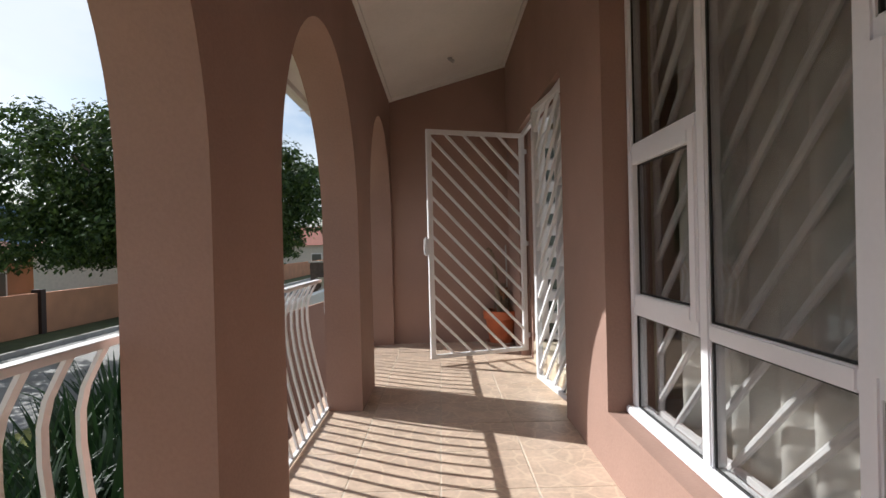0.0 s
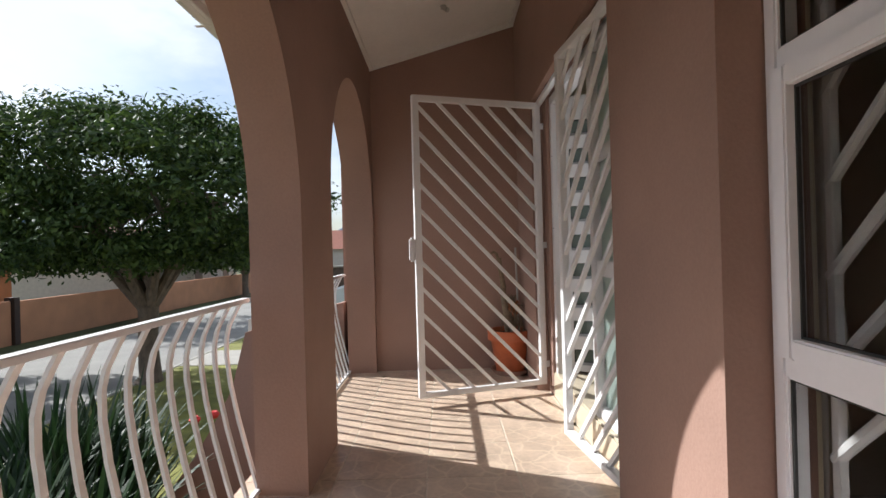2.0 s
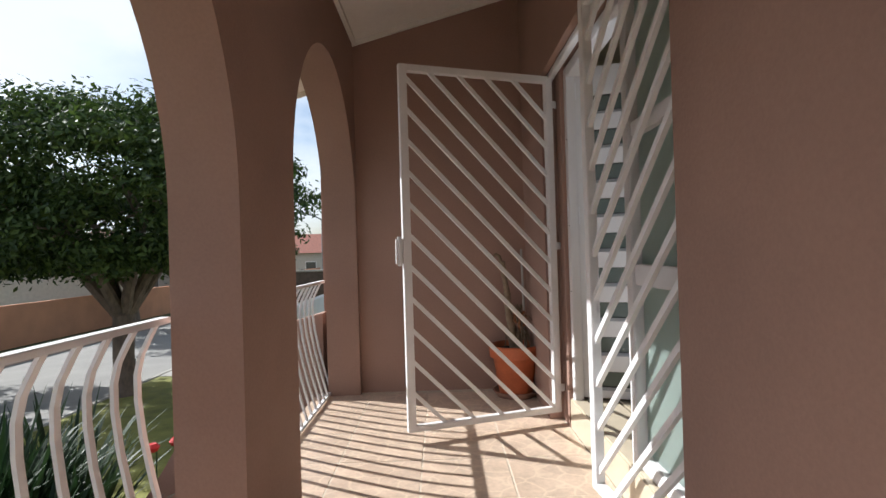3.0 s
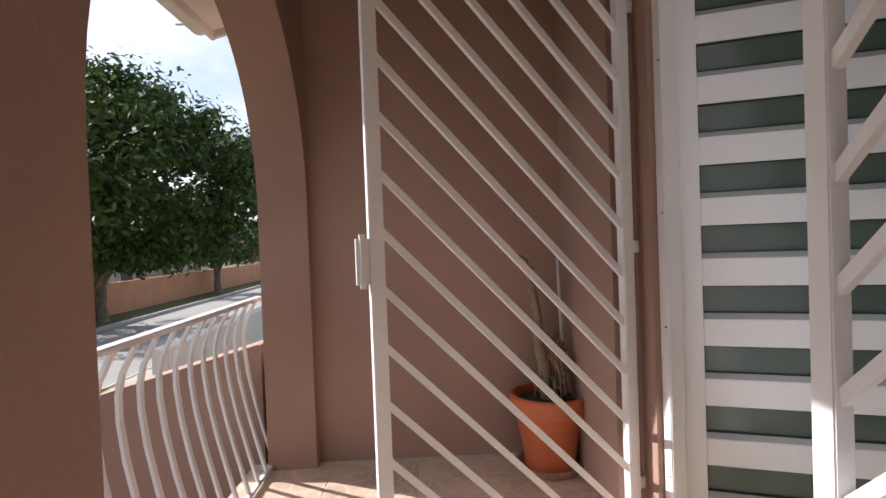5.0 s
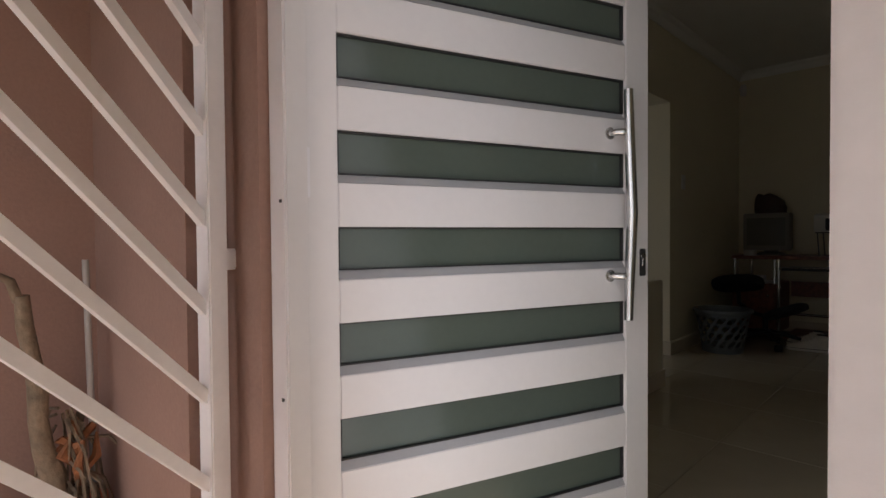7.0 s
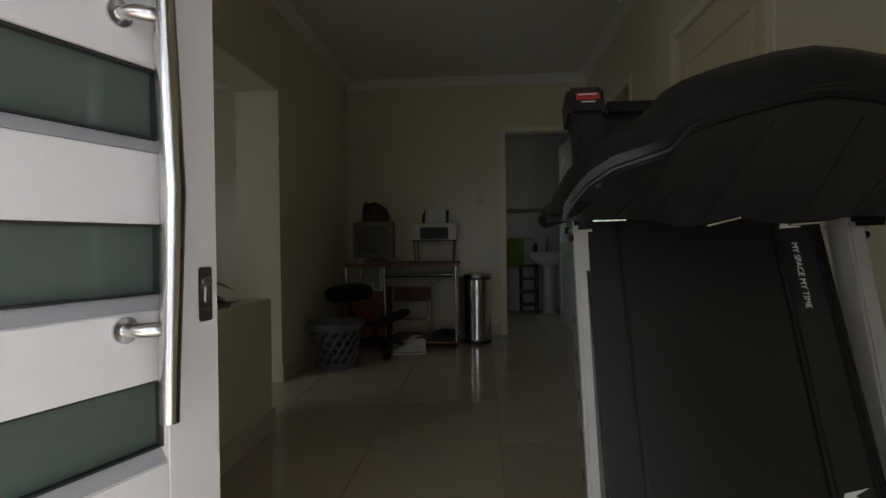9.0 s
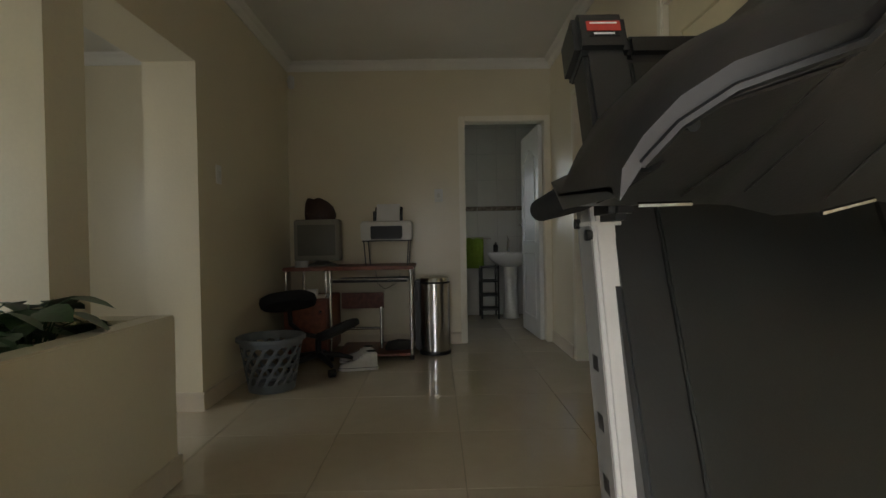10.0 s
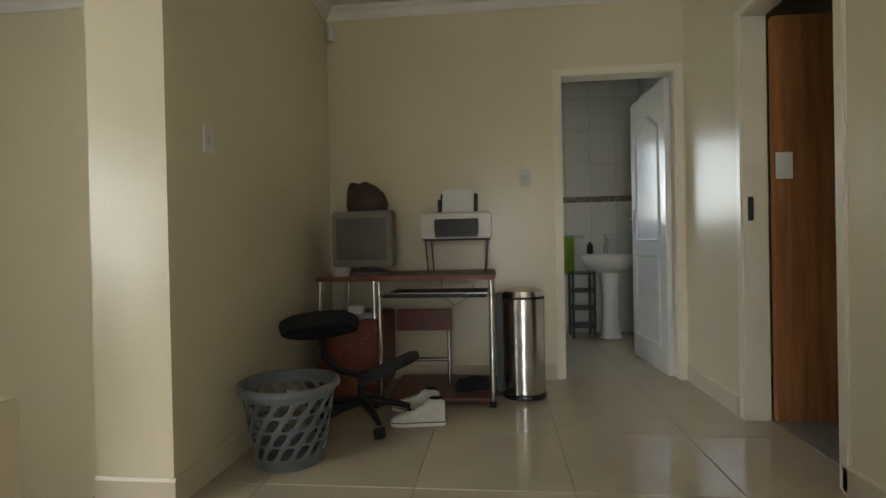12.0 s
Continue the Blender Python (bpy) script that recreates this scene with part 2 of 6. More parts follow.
def porch_tile_material():
    """Beige glazed tile with a printed crazy-paving figure."""
    m = material("beige_flagstone_tile", (0.57, 0.435, 0.335), 0.33, var=0.18, scale=5, fine=40, bump=0.08, obj_random=0.05)
    n, l = m.node_tree.nodes, m.node_tree.links
    b = n["Principled BSDF"]
    old = b.inputs["Base Color"].links[0].from_socket
    tc = n.new("ShaderNodeTexCoord")
    info = n.new("ShaderNodeObjectInfo")
    add = n.new("ShaderNodeVectorMath")
    add.operation = "ADD"
    mul = n.new("ShaderNodeMath")
    mul.operation = "MULTIPLY"
    mul.inputs[1].default_value = 7.0
    l.new(info.outputs["Random"], mul.inputs[0])
    l.new(tc.outputs["Object"], add.inputs[0])
    l.new(mul.outputs["Value"], add.inputs[1])
    v = n.new("ShaderNodeTexVoronoi")
    v.feature = "DISTANCE_TO_EDGE"
    v.inputs["Scale"].default_value = 8.0
    warp = n.new("ShaderNodeTexNoise")
    warp.inputs["Scale"].default_value = 7.0
    warp.inputs["Detail"].default_value = 3
    l.new(add.outputs["Vector"], warp.inputs["Vector"])
    bent = n.new("ShaderNodeVectorMath")
    bent.operation = "MULTIPLY_ADD"
    bent.inputs[1].default_value = (0.09, 0.09, 0.09)
    l.new(warp.outputs["Color"], bent.inputs[0])
    l.new(add.outputs["Vector"], bent.inputs[2])
    l.new(bent.outputs["Vector"], v.inputs["Vector"])
    r = n.new("ShaderNodeValToRGB")
    r.color_ramp.elements[0].position, r.color_ramp.elements[1].position = 0.01, 0.07
    r.color_ramp.elements[0].color, r.color_ramp.elements[1].color = (0.6, 0.6, 0.6, 1), (0, 0, 0, 1)
    l.new(v.outputs["Distance"], r.inputs["Fac"])
    mx = n.new("ShaderNodeMixRGB")
    mx.inputs["Color2"].default_value = (0.72, 0.58, 0.44, 1)
    l.new(r.outputs["Color"], mx.inputs["Fac"])
    l.new(old, mx.inputs["Color1"])
    l.new(mx.outputs["Color"], b.inputs["Base Color"])
    return m


PORCH_TILE = porch_tile_material()


def leaf_material(name, a, b_):
    m = bpy.data.materials.new(name)
    m.use_nodes = True
    n, l = m.node_tree.nodes, m.node_tree.links
    b = n["Principled BSDF"]
    g = n.new("ShaderNodeNewGeometry")
    r = n.new("ShaderNodeValToRGB")
    r.color_ramp.elements[0].color, r.color_ramp.elements[1].color = (*a, 1), (*b_, 1)
    l.new(g.outputs["Random Per Island"], r.inputs["Fac"])
    l.new(r.outputs["Color"], b.inputs["Base Color"])
    b.inputs["Roughness"].default_value = 0.55
    b.inputs["Specular IOR Level"].default_value = 0.3
    t = n.new("ShaderNodeBsdfTranslucent")
    l.new(r.outputs["Color"], t.inputs["Color"])
    mx = n.new("ShaderNodeMixShader")
    mx.inputs["Fac"].default_value = 0.22
    l.new(b.outputs["BSDF"], mx.inputs[1])
    l.new(t.outputs["BSDF"], mx.inputs[2])
    l.new(mx.outputs["Shader"], n["Material Output"].inputs["Surface"])
    return m


TREE_LEAF = leaf_material("tree_leaves", (0.014, 0.036, 0.010), (0.085, 0.135, 0.028))
BUSH_LEAF = leaf_material("bush_leaves", (0.008, 0.022, 0.008), (0.028, 0.06, 0.02))

# ---- mesh helpers ----


def box(bm, lo, hi, m=None):
    """A box from corner to corner, in bm."""
    vs = [bm.verts.new((x, y, z)) for x in (lo[0], hi[0]) for y in (lo[1], hi[1]) for z in (lo[2], hi[2])]
    for f in ((0, 1, 3, 2), (4, 6, 7, 5), (0, 4, 5, 1), (2, 3, 7, 6), (0, 2, 6, 4), (1, 5, 7, 3)):
        bm.faces.new([vs[i] for i in f])
    if m is not None:
        for v in vs:
            v.co = m @ v.co
    return vs


def prism(bm, pts, a, b):
    """Joins outline a(p) to outline b(p), both closed: a solid between two loops of points."""
    va = [bm.verts.new(a(p)) for p in pts]
    vb = [bm.verts.new(b(p)) for p in pts]
    bm.faces.new(va)
    bm.faces.new(list(reversed(vb)))
    k = len(pts)
    for i in range(k):
        j = (i + 1) % k
        bm.faces.new((va[j], va[i], vb[i], vb[j]))


def tube(bm, pts, r, seg=8, caps=True):
    """A round tube through points; r is a number or one for each point."""
    pts = [Vector(p) for p in pts]
    rs = r if isinstance(r, (list, tuple)) else [r] * len(pts)
    rings = []
    ref = None
    for i, p in enumerate(pts):
        d = (pts[min(i + 1, len(pts) - 1)] - pts[max(i - 1, 0)]).normalized()
        if ref is None:
            ref = d.cross(Vector((0.3, 0.2, 1)) if abs(d.z) < 0.9 else Vector((1, 0.1, 0))).normalized()
        u = (ref - d * ref.dot(d)).normalized()
        ref = u
        w = d.cross(u)
        rings.append([bm.verts.new(p + (u * math.cos(2 * math.pi * k / seg) + w * math.sin(2 * math.pi * k / seg)) * rs[i]) for k in range(seg)])
    for a, b in zip(rings, rings[1:]):
        for k in range(seg):
            j = (k + 1) % seg
            bm.faces.new((a[k], a[j], b[j], b[k]))
    if caps:
        bm.faces.new(list(reversed(rings[0])))
        bm.faces.new(rings[-1])


def lathe(bm, prof, centre=(0, 0, 0), seg=32, sx=1.0, sy=1.0, caps=True):
    """Turns a profile of (radius, height) round the upright through centre."""
    rings = []
    for r, z in prof:
        rings.append([bm.verts.new((centre[0] + sx * r * math.cos(2 * math.pi * k / seg), centre[1] + sy * r * math.sin(2 * math.pi * k / seg), centre[2] + z)) for k in range(seg)])
    for a, b in zip(rings, rings[1:]):
        for k in range(seg):
            j = (k + 1) % seg
            bm.faces.new((a[k], a[j], b[j], b[k]))
    if caps and prof[0][0] > 1e-4:
        bm.faces.new(list(reversed(rings[0])))
    if caps and prof[-1][0] > 1e-4:
        bm.faces.new(rings[-1])


def finish(bm, bevel=0.0, smooth=False, segs=2):
    bmesh.ops.remove_doubles(bm, verts=bm.verts, dist=1e-5)
    bmesh.ops.recalc_face_normals(bm, faces=bm.faces)
    if bevel:
        es = [e for e in bm.edges if len(e.link_faces) == 2 and e.calc_face_angle(0) > 0.6]
        bmesh.ops.bevel(bm, geom=es, offset=bevel, segments=segs, affect="EDGES", clamp_overlap=True)
    for f in bm.faces:
        f.smooth = smooth
    return bm


def part(name, bm, mat, parent=None, label="", bevel=0.0, smooth=False):
    """One mesh object under a thing or a part (or at the top where parent is None)."""
    finish(bm, bevel, smooth)
    me = bpy.data.meshes.new(name)
    bm.to_mesh(me)
    bm.free()
    if smooth:
        me.set_sharp_from_angle(angle=radians(40))
    me.materials.append(mat)
    ob = new(name, me)
    if parent is not None:
        ob.parent = parent
    if label:
        ob["label"] = label
    return ob


def B():
    return bmesh.new()


def boxpart(name, lo, hi, mat, parent=None, label="", bevel=0.004):
    bm = B()
    box(bm, lo, hi)
    return part(name, bm, mat, parent, label, bevel)


def tubepart(name, pts, r, mat, parent=None, label="", seg=10):
    bm = B()
    tube(bm, pts, r, seg)
    return part(name, bm, mat, parent, label, smooth=True)


def thing(name, label, category, at=(0, 0, 0), turn=0.0, group="", kind=""):
    e = new(name)
    e.empty_display_size = 0.1
    e.matrix_world = pose(*at, 0, 0, turn)
    return tagged(e, label, category, group, kind)


def structure(name, bm, mat, label, category, bevel=0.0):
    return tagged(part(name, bm, mat, bevel=bevel), label, category, kind="structure")


# ---- plan ----
FLOOR = 0.17          # hall floor above the porch
GROUND = -1.45
ARC_IN, ARC_OUT = -0.185, -0.42
HOUSE, INNER = 1.085, 1.30
END = 6.09
RIGHT, BACK, LEFT = 3.41, 6.645, 5.81
CEIL = 2.75

# ---- large structure: porch ----
bm = B()
box(bm, (-0.52, -1.6, -0.16), (1.17, END, -0.0028))
structure("porch_slab", bm, GROUT, "raised porch slab with sandy grout joints", "floor")


def arch_outline(spans, z_top, y0, y1, rise):
    """Comb outline of the arcade in (y, z): piers down to the floor, round arches between."""
    pts = [(y0, z_top), (y0, -0.16)]
    for a, b, spring in spans:
        pts.append((a, -0.16))
        c, h = (a + b) / 2, (b - a) / 2
        for k in range(33):
            an = math.pi - math.pi * k / 32
            pts.append((c + h * math.cos(an), spring + rise * math.sin(an)))
        pts.append((b, -0.16))
    pts += [(y1, -0.16), (y1, z_top)]
    return pts


inner = arch_outline([(-1.42, -0.08, 1.21), (0.12, 1.63, 1.21), (2.17, 3.77, 1.22), (4.38, 6.02, 1.33)], 2.69, -1.6, END + 0.2, 0.91)
outer = arch_outline([(-1.44, -0.06, 1.21), (0.10, 1.65, 1.21), (2.15, 3.79, 1.21), (4.36, 6.0, 1.31)], 2.69, -1.6, END + 0.2, 0.92)
bm = B()
va = [bm.verts.new((ARC_IN, y, z)) for y, z in inner]
vb = [bm.verts.new((ARC_OUT, y, z)) for y, z in outer]
bm.faces.new(va)
bm.faces.new(list(reversed(vb)))
for i in range(len(inner)):
    j = (i + 1) % len(inner)
    bm.faces.new((va[j], va[i], vb[i], vb[j]))
for f in bm.faces:
    f.normal_update()
bmesh.ops.triangulate(bm, faces=[f for f in bm.faces if len(f.verts) > 4])
arcade = part("arcade_wall", bm, PLASTER)
for p in arcade.data.polygons:
    p.use_smooth = True
arcade.data.set_sharp_from_angle(angle=radians(35))
tagged(arcade, "brown plastered arcade wall with round arches", "wall", kind="structure")

bm = B()
prism(bm, [(ARC_IN, -0.16), (HOUSE, -0.16), (HOUSE, 3.06), (ARC_IN, 2.69)], lambda p: (p[0], END, p[1]), lambda p: (p[0], END + 0.2, p[1]))
structure("wall_porch_end", bm, PLASTER, "brown plastered end wall of the porch", "wall")
bm = B()
prism(bm, [(-0.52, -0.16), (HOUSE, -0.16), (HOUSE, 3.06), (-0.52, 2.60)], lambda p: (p[0], -1.8, p[1]), lambda p: (p[0], -1.6, p[1]))
structure("wall_porch_back", bm, PLASTER, "brown plastered wall closing the porch", "wall")

# house wall on the porch, with the window recess and the door opening
WIN_Y0, WIN_Y1, WIN_Z0, WIN_Z1 = 0.84, 2.765, 0.285, 2.32
DO_Y0, DO_Y1, DO_Z = 3.555, 5.335, 2.11
bm = B()
for lo, hi in (
    ((HOUSE, -1.8, -0.16), (INNER, WIN_Y0, 3.12)),
    ((HOUSE, WIN_Y0, -0.16), (INNER, WIN_Y1, WIN_Z0)),
    ((HOUSE, WIN_Y0, WIN_Z1), (INNER, WIN_Y1, 3.12)),
    ((HOUSE, WIN_Y1, -0.16), (INNER, DO_Y0, 3.12)),
    ((HOUSE, DO_Y0, DO_Z), (INNER, DO_Y1, 3.12)),
    ((HOUSE, DO_Y1, -0.16), (INNER, END + 0.2, 3.12)),
    ((1.17, 5.185, -0.16), (INNER, DO_Y1, DO_Z)),
):
    box(bm, lo, hi)
structure("wall_house_front", bm, PLASTER, "brown plastered house wall beside the porch", "wall")

# sloping porch ceiling, running on into the eaves
PITCH = 0.2823


def slope(x, z0=2.55):
    return z0 + (x + 0.58) * PITCH


bm = B()
prism(bm, [(ARC_IN, slope(ARC_IN)), (HOUSE, slope(HOUSE)), (HOUSE, slope(HOUSE) + 0.03), (ARC_IN, slope(ARC_IN) + 0.03)], lambda p: (p[0], -1.6, p[1]), lambda p: (p[0], END, p[1]))
structure("porch_ceiling", bm, CEIL_W, "white sloping boarded porch ceiling", "ceiling")
for nm, x0, x1 in (("trim_house", HOUSE - 0.035, HOUSE - 0.002), ("trim_arcade", ARC_IN + 0.002, ARC_IN + 0.03)):
    bm = B()
    prism(bm, [(x0, slope(x0) - 0.03), (x1, slope(x1) - 0.03), (x1, slope(x1)), (x0, slope(x0))], lambda p: (p[0], -1.6, p[1]), lambda p: (p[0], END - 0.004, p[1]))
    structure(nm, bm, CEIL_W, "white quadrant trim along the porch ceiling", "trim")
bm = B()
prism(bm, [(ARC_IN, slope(ARC_IN) - 0.035), (HOUSE, slope(HOUSE) - 0.035), (HOUSE, slope(HOUSE)), (ARC_IN, slope(ARC_IN))], lambda p: (p[0], END - 0.03, p[1]), lambda p: (p[0], END - 0.003, p[1]))
structure("trim_end", bm, CEIL_W, "white quadrant trim along the porch ceiling", "trim")
# roof, and the eaves over the arcade
EAVE, EAVE_END = -0.90, 6.74
# unseen stretch to y = 9.7 added to keep sun off the lounge opening
bm = B()
prism(bm, [(-0.5, slope(-0.5, 2.73)), (BACK + 2.2, slope(BACK + 2.2, 2.73)), (BACK + 2.2, slope(BACK + 2.2, 2.86)), (-0.5, slope(-0.5, 2.86))], lambda p: (p[0], -2.4, p[1]), lambda p: (p[0], 9.7, p[1]))
structure("roof", bm, ROOF_RED, "low tiled roof above the house", "roof")
bm = B()
prism(bm, [(EAVE, slope(EAVE, 2.60)), (-0.5, slope(-0.5, 2.60)), (-0.5, slope(-0.5, 2.86)), (EAVE, slope(EAVE, 2.72))], lambda p: (p[0], -2.4, p[1]), lambda p: (p[0], EAVE_END, p[1]))
structure("roof_overhang", bm, ROOF_RED, "tiled edge of the roof over the eaves", "roof")
bm = B()
prism(bm, [(EAVE + 0.025, slope(EAVE + 0.025) - 0.01), (ARC_OUT, slope(ARC_OUT) - 0.01), (ARC_OUT, slope(ARC_OUT) + 0.045), (EAVE + 0.025, slope(EAVE + 0.025) + 0.045)], lambda p: (p[0], -2.4, p[1]), lambda p: (p[0], EAVE_END - 0.025, p[1]))
structure("eaves_soffit", bm, FASCIA, "white eaves soffit boards", "trim")
bm = B()
box(bm, (EAVE - 0.004, -2.4, 2.405), (EAVE + 0.024, EAVE_END, 2.60))
structure("fascia", bm, FASCIA, "white fascia board along the eaves", "trim", bevel=0.004)
bm = B()
prism(bm, [(EAVE + 0.026, 2.415), (ARC_OUT - 0.002, 2.545), (ARC_OUT - 0.002, 2.74), (EAVE + 0.026, 2.60)], lambda p: (p[0], EAVE_END - 0.024, p[1]), lambda p: (p[0], EAVE_END + 0.002, p[1]))
structure("bargeboard", bm, FASCIA, "white bargeboard closing the end of the eaves", "trim")
t = thing("gutter", "white half-round gutter under the roof edge", "gutter", (EAVE - 0.07, 0, 2.50))
bm = B()
arc = [(0.062 * math.cos(math.pi * (1 + k / 8)), 0.062 * math.sin(math.pi * (1 + k / 8))) for k in range(9)]
arc += [(0.056 * math.cos(math.pi * (2 - k / 8)), 0.056 * math.sin(math.pi * (2 - k / 8))) for k in range(9)]
prism(bm, arc, lambda p: (p[0], -2.4, p[1]), lambda p: (p[0], EAVE_END, p[1]))
part("trough", bm, FASCIA, t)
for k in range(10):
    boxpart("bracket", (-0.066, -2.0 + 0.95 * k, -0.066), (0.066, -1.975 + 0.95 * k, -0.063), FASCIA, t, bevel=0)

# step into the house
bm = B()
box(bm, (1.172, 3.56, -0.01), (1.42, 5.18, FLOOR - 0.001))
structure("door_step", bm, SKIRT, "pale tiled doorstep with a white edge", "step", bevel=0.008)

# ---- large structure: house inside ----
bm = B()
box(bm, (1.30, -1.8, FLOOR - 0.2), (9.0, LEFT + 0.30, FLOOR - 0.006))
structure("floor", bm, GROUT_IN, "floor screed with dark tile joints", "floor")
bm = B()
box(bm, (INNER, -1.8, CEIL), (8.8, 8.1, CEIL + 0.1))
box(bm, (-0.5, END + 0.2, CEIL), (INNER, 8.1, CEIL + 0.1))
structure("ceiling", bm, CEIL_IN, "white painted plaster ceiling", "ceiling")


def wall_with_holes(name, axis, at, thick, a0, a1, z0, z1, holes, mat, label):
    """A straight wall along x or y with rectangular openings (a from, a to, z from, z to)."""
    bm = B()
    cuts = sorted({a0, a1, *(h[0] for h in holes), *(h[1] for h in holes)})
    for s, e in zip(cuts, cuts[1:]):
        hs = [h for h in holes if h[0] <= s and h[1] >= e]
        zs = [(z0, z1)] if not hs else [(z0, hs[0][2]), (hs[0][3], z1)]
        for lo, hi in zs:
            if hi - lo > 0.002:
                if axis == "x":
                    box(bm, (s, at, lo), (e, at + thick, hi))
                else:
                    box(bm, (at, s, lo), (at + thick, e, hi))
    return structure(name, bm, mat, label, "wall")


F0 = FLOOR - 0.005
LOW = FLOOR - 0.75  # the lounge lies lower than the hall
wall_with_holes("wall_right", "x", RIGHT - 0.11, 0.11, INNER, BACK, F0, CEIL, [(3.36, 4.30, F0, 2.20), (5.10, 5.87, F0, 2.23)], CREAM, "cream painted hall wall with two doorways")
wall_with_holes("wall_back", "y", BACK, 0.13, -1.8, 8.1, LOW - 0.1, CEIL, [(3.455, 4.225, F0, 2.23)], CREAM, "cream painted wall with the bathroom doorway")
wall_with_holes("wall_left", "x", LEFT, 0.30, INNER, BACK, LOW - 0.1, CEIL, [(2.25, 3.69, F0, 2.14), (3.90, 4.83, F0, 2.14)], CREAM, "cream painted wall with openings to the lounge")
wall_with_holes("wall_front_inner", "y", INNER, 0.012, -1.8, END, F0, CEIL, [(WIN_Y0, WIN_Y1, WIN_Z0, WIN_Z1), (3.6, 5.185, F0, DO_Z)], CREAM, "cream painted inner face of the front wall")
wall_with_holes("wall_lounge_side", "x", 7.95, 0.2, -0.5, BACK, LOW - 0.1, CEIL, [(2.15, 3.25, 0.7, 1.9)], CREAM, "cream painted lounge wall")
wall_with_holes("wall_lounge_front", "y", -0.5, 0.2, END + 0.2, 7.95, GROUND, CEIL, [], PLASTER, "plastered outer wall of the lounge")
wall_with_holes("wall_lounge_near", "x", END + 0.2, 0.02, -0.3, INNER, LOW - 0.1, CEIL, [], CREAM, "cream painted lounge wall")
bm = B()
box(bm, (-0.5, LEFT + 0.301, LOW - 0.2), (INNER, 7.95, LOW - 0.006))
box(bm, (INNER, LEFT + 0.301, LOW - 0.2), (BACK, 7.95, LOW - 0.006))
structure("floor_lounge", bm, GROUT_IN, "lounge floor screed", "floor")
wall_with_holes("wall_bedroom_side", "x", -1.8, 0.2, INNER, BACK, F0, CEIL, [], CREAM, "cream painted bedroom wall")
wall_with_holes("wall_bedroom_back", "y", 4.6, 0.12, -1.6, RIGHT - 0.11, F0, CEIL, [], CREAM, "cream painted bedroom wall")
# bathroom shell
wall_with_holes("wall_bath_far", "y", 8.50, 0.15, 2.6, 5.2, F0, CEIL, [(4.20, 4.86, 1.30, 2.10)], BATH_GROUT, "bathroom wall with a small window opening")
wall_with_holes("wall_bath_left", "x", 5.0, 0.15, BACK + 0.13, 8.5, F0, CEIL, [], BATH_GROUT, "bathroom wall behind the tiles")
wall_with_holes("wall_bath_right", "x", 3.05, 0.15, BACK + 0.13, 8.5, F0, CEIL, [], BATH_GROUT, "bathroom wall behind the tiles")


def run(name, pts, prof, mat, label, category="trim"):
    """A moulding with profile (out, up) along straight runs (x0, y0, x1, y1, nx, ny)."""
    bm = B()
    for x0, y0, x1, y1, nx, ny in pts:
        prism(bm, prof, lambda p: (x0 + nx * p[0], y0 + ny * p[0], p[1]), lambda p: (x1 + nx * p[0], y1 + ny * p[0], p[1]))
    return structure(name, bm, mat, label, category)


cornice = [(0.0, CEIL - 0.078), (0.009, CEIL - 0.078), (0.014, CEIL - 0.058), (0.034, CEIL - 0.03), (0.058, CEIL - 0.015), (0.066, CEIL - 0.0), (0.0, CEIL - 0.0)]
run("cornice", [(BACK, RIGHT, BACK, LEFT, -1, 0), (INNER, RIGHT, BACK, RIGHT, 0, 1), (INNER, LEFT, BACK, LEFT, 0, -1)], cornice, CEIL_IN, "white coved plaster cornice")
LOUNGE_X, LOUNGE_CEIL = 5.75, 2.52
wall_with_holes("wall_lounge_back", "y", LOUNGE_X, 0.12, LEFT + 0.30, 7.95, LOW - 0.1, CEIL, [], CREAM, "cream painted lounge wall")
bm = B()
box(bm, (-0.3, LEFT + 0.301, LOUNGE_CEIL), (LOUNGE_X, 7.95, LOUNGE_CEIL + 0.1))
structure("ceiling_lounge", bm, CEIL_IN, "white painted plaster ceiling", "ceiling")
low_cornice = [(a, b - CEIL + LOUNGE_CEIL) for a, b in cornice]
run("cornice_lounge", [(LOUNGE_X, LEFT + 0.30, LOUNGE_X, 7.95, -1, 0), (INNER, LEFT + 0.30, LOUNGE_X, LEFT + 0.30, 0, 1)], low_cornice, CEIL_IN, "white coved plaster cornice")
skirt = [(0.0, FLOOR), (0.012, FLOOR), (0.012, FLOOR + 0.095), (0.006, FLOOR + 0.105), (0.0, FLOOR + 0.105)]
run("skirting", [(BACK, 4.265, BACK, LEFT, -1, 0), (4.43, RIGHT, 5.096, RIGHT, 0, 1), (5.93, RIGHT, BACK, RIGHT, 0, 1), (INNER, RIGHT, 3.3, RIGHT, 0, 1), (4.831, LEFT, BACK, LEFT, 0, -1), (4.83, LEFT - 0.012, 4.83, LEFT + 0.30, -1, 0)], skirt, SKIRT, "pale tiled skirting along the walls", "baseboard")
# lounge and wing closing walls outside, below the porch
bm = B()
box(bm, (-0.54, -1.8, GROUND - 0.1), (-0.522, END + 0.2, -0.02))
structure("wall_porch_base", bm, PLASTER, "brown plastered base of the porch", "wall")

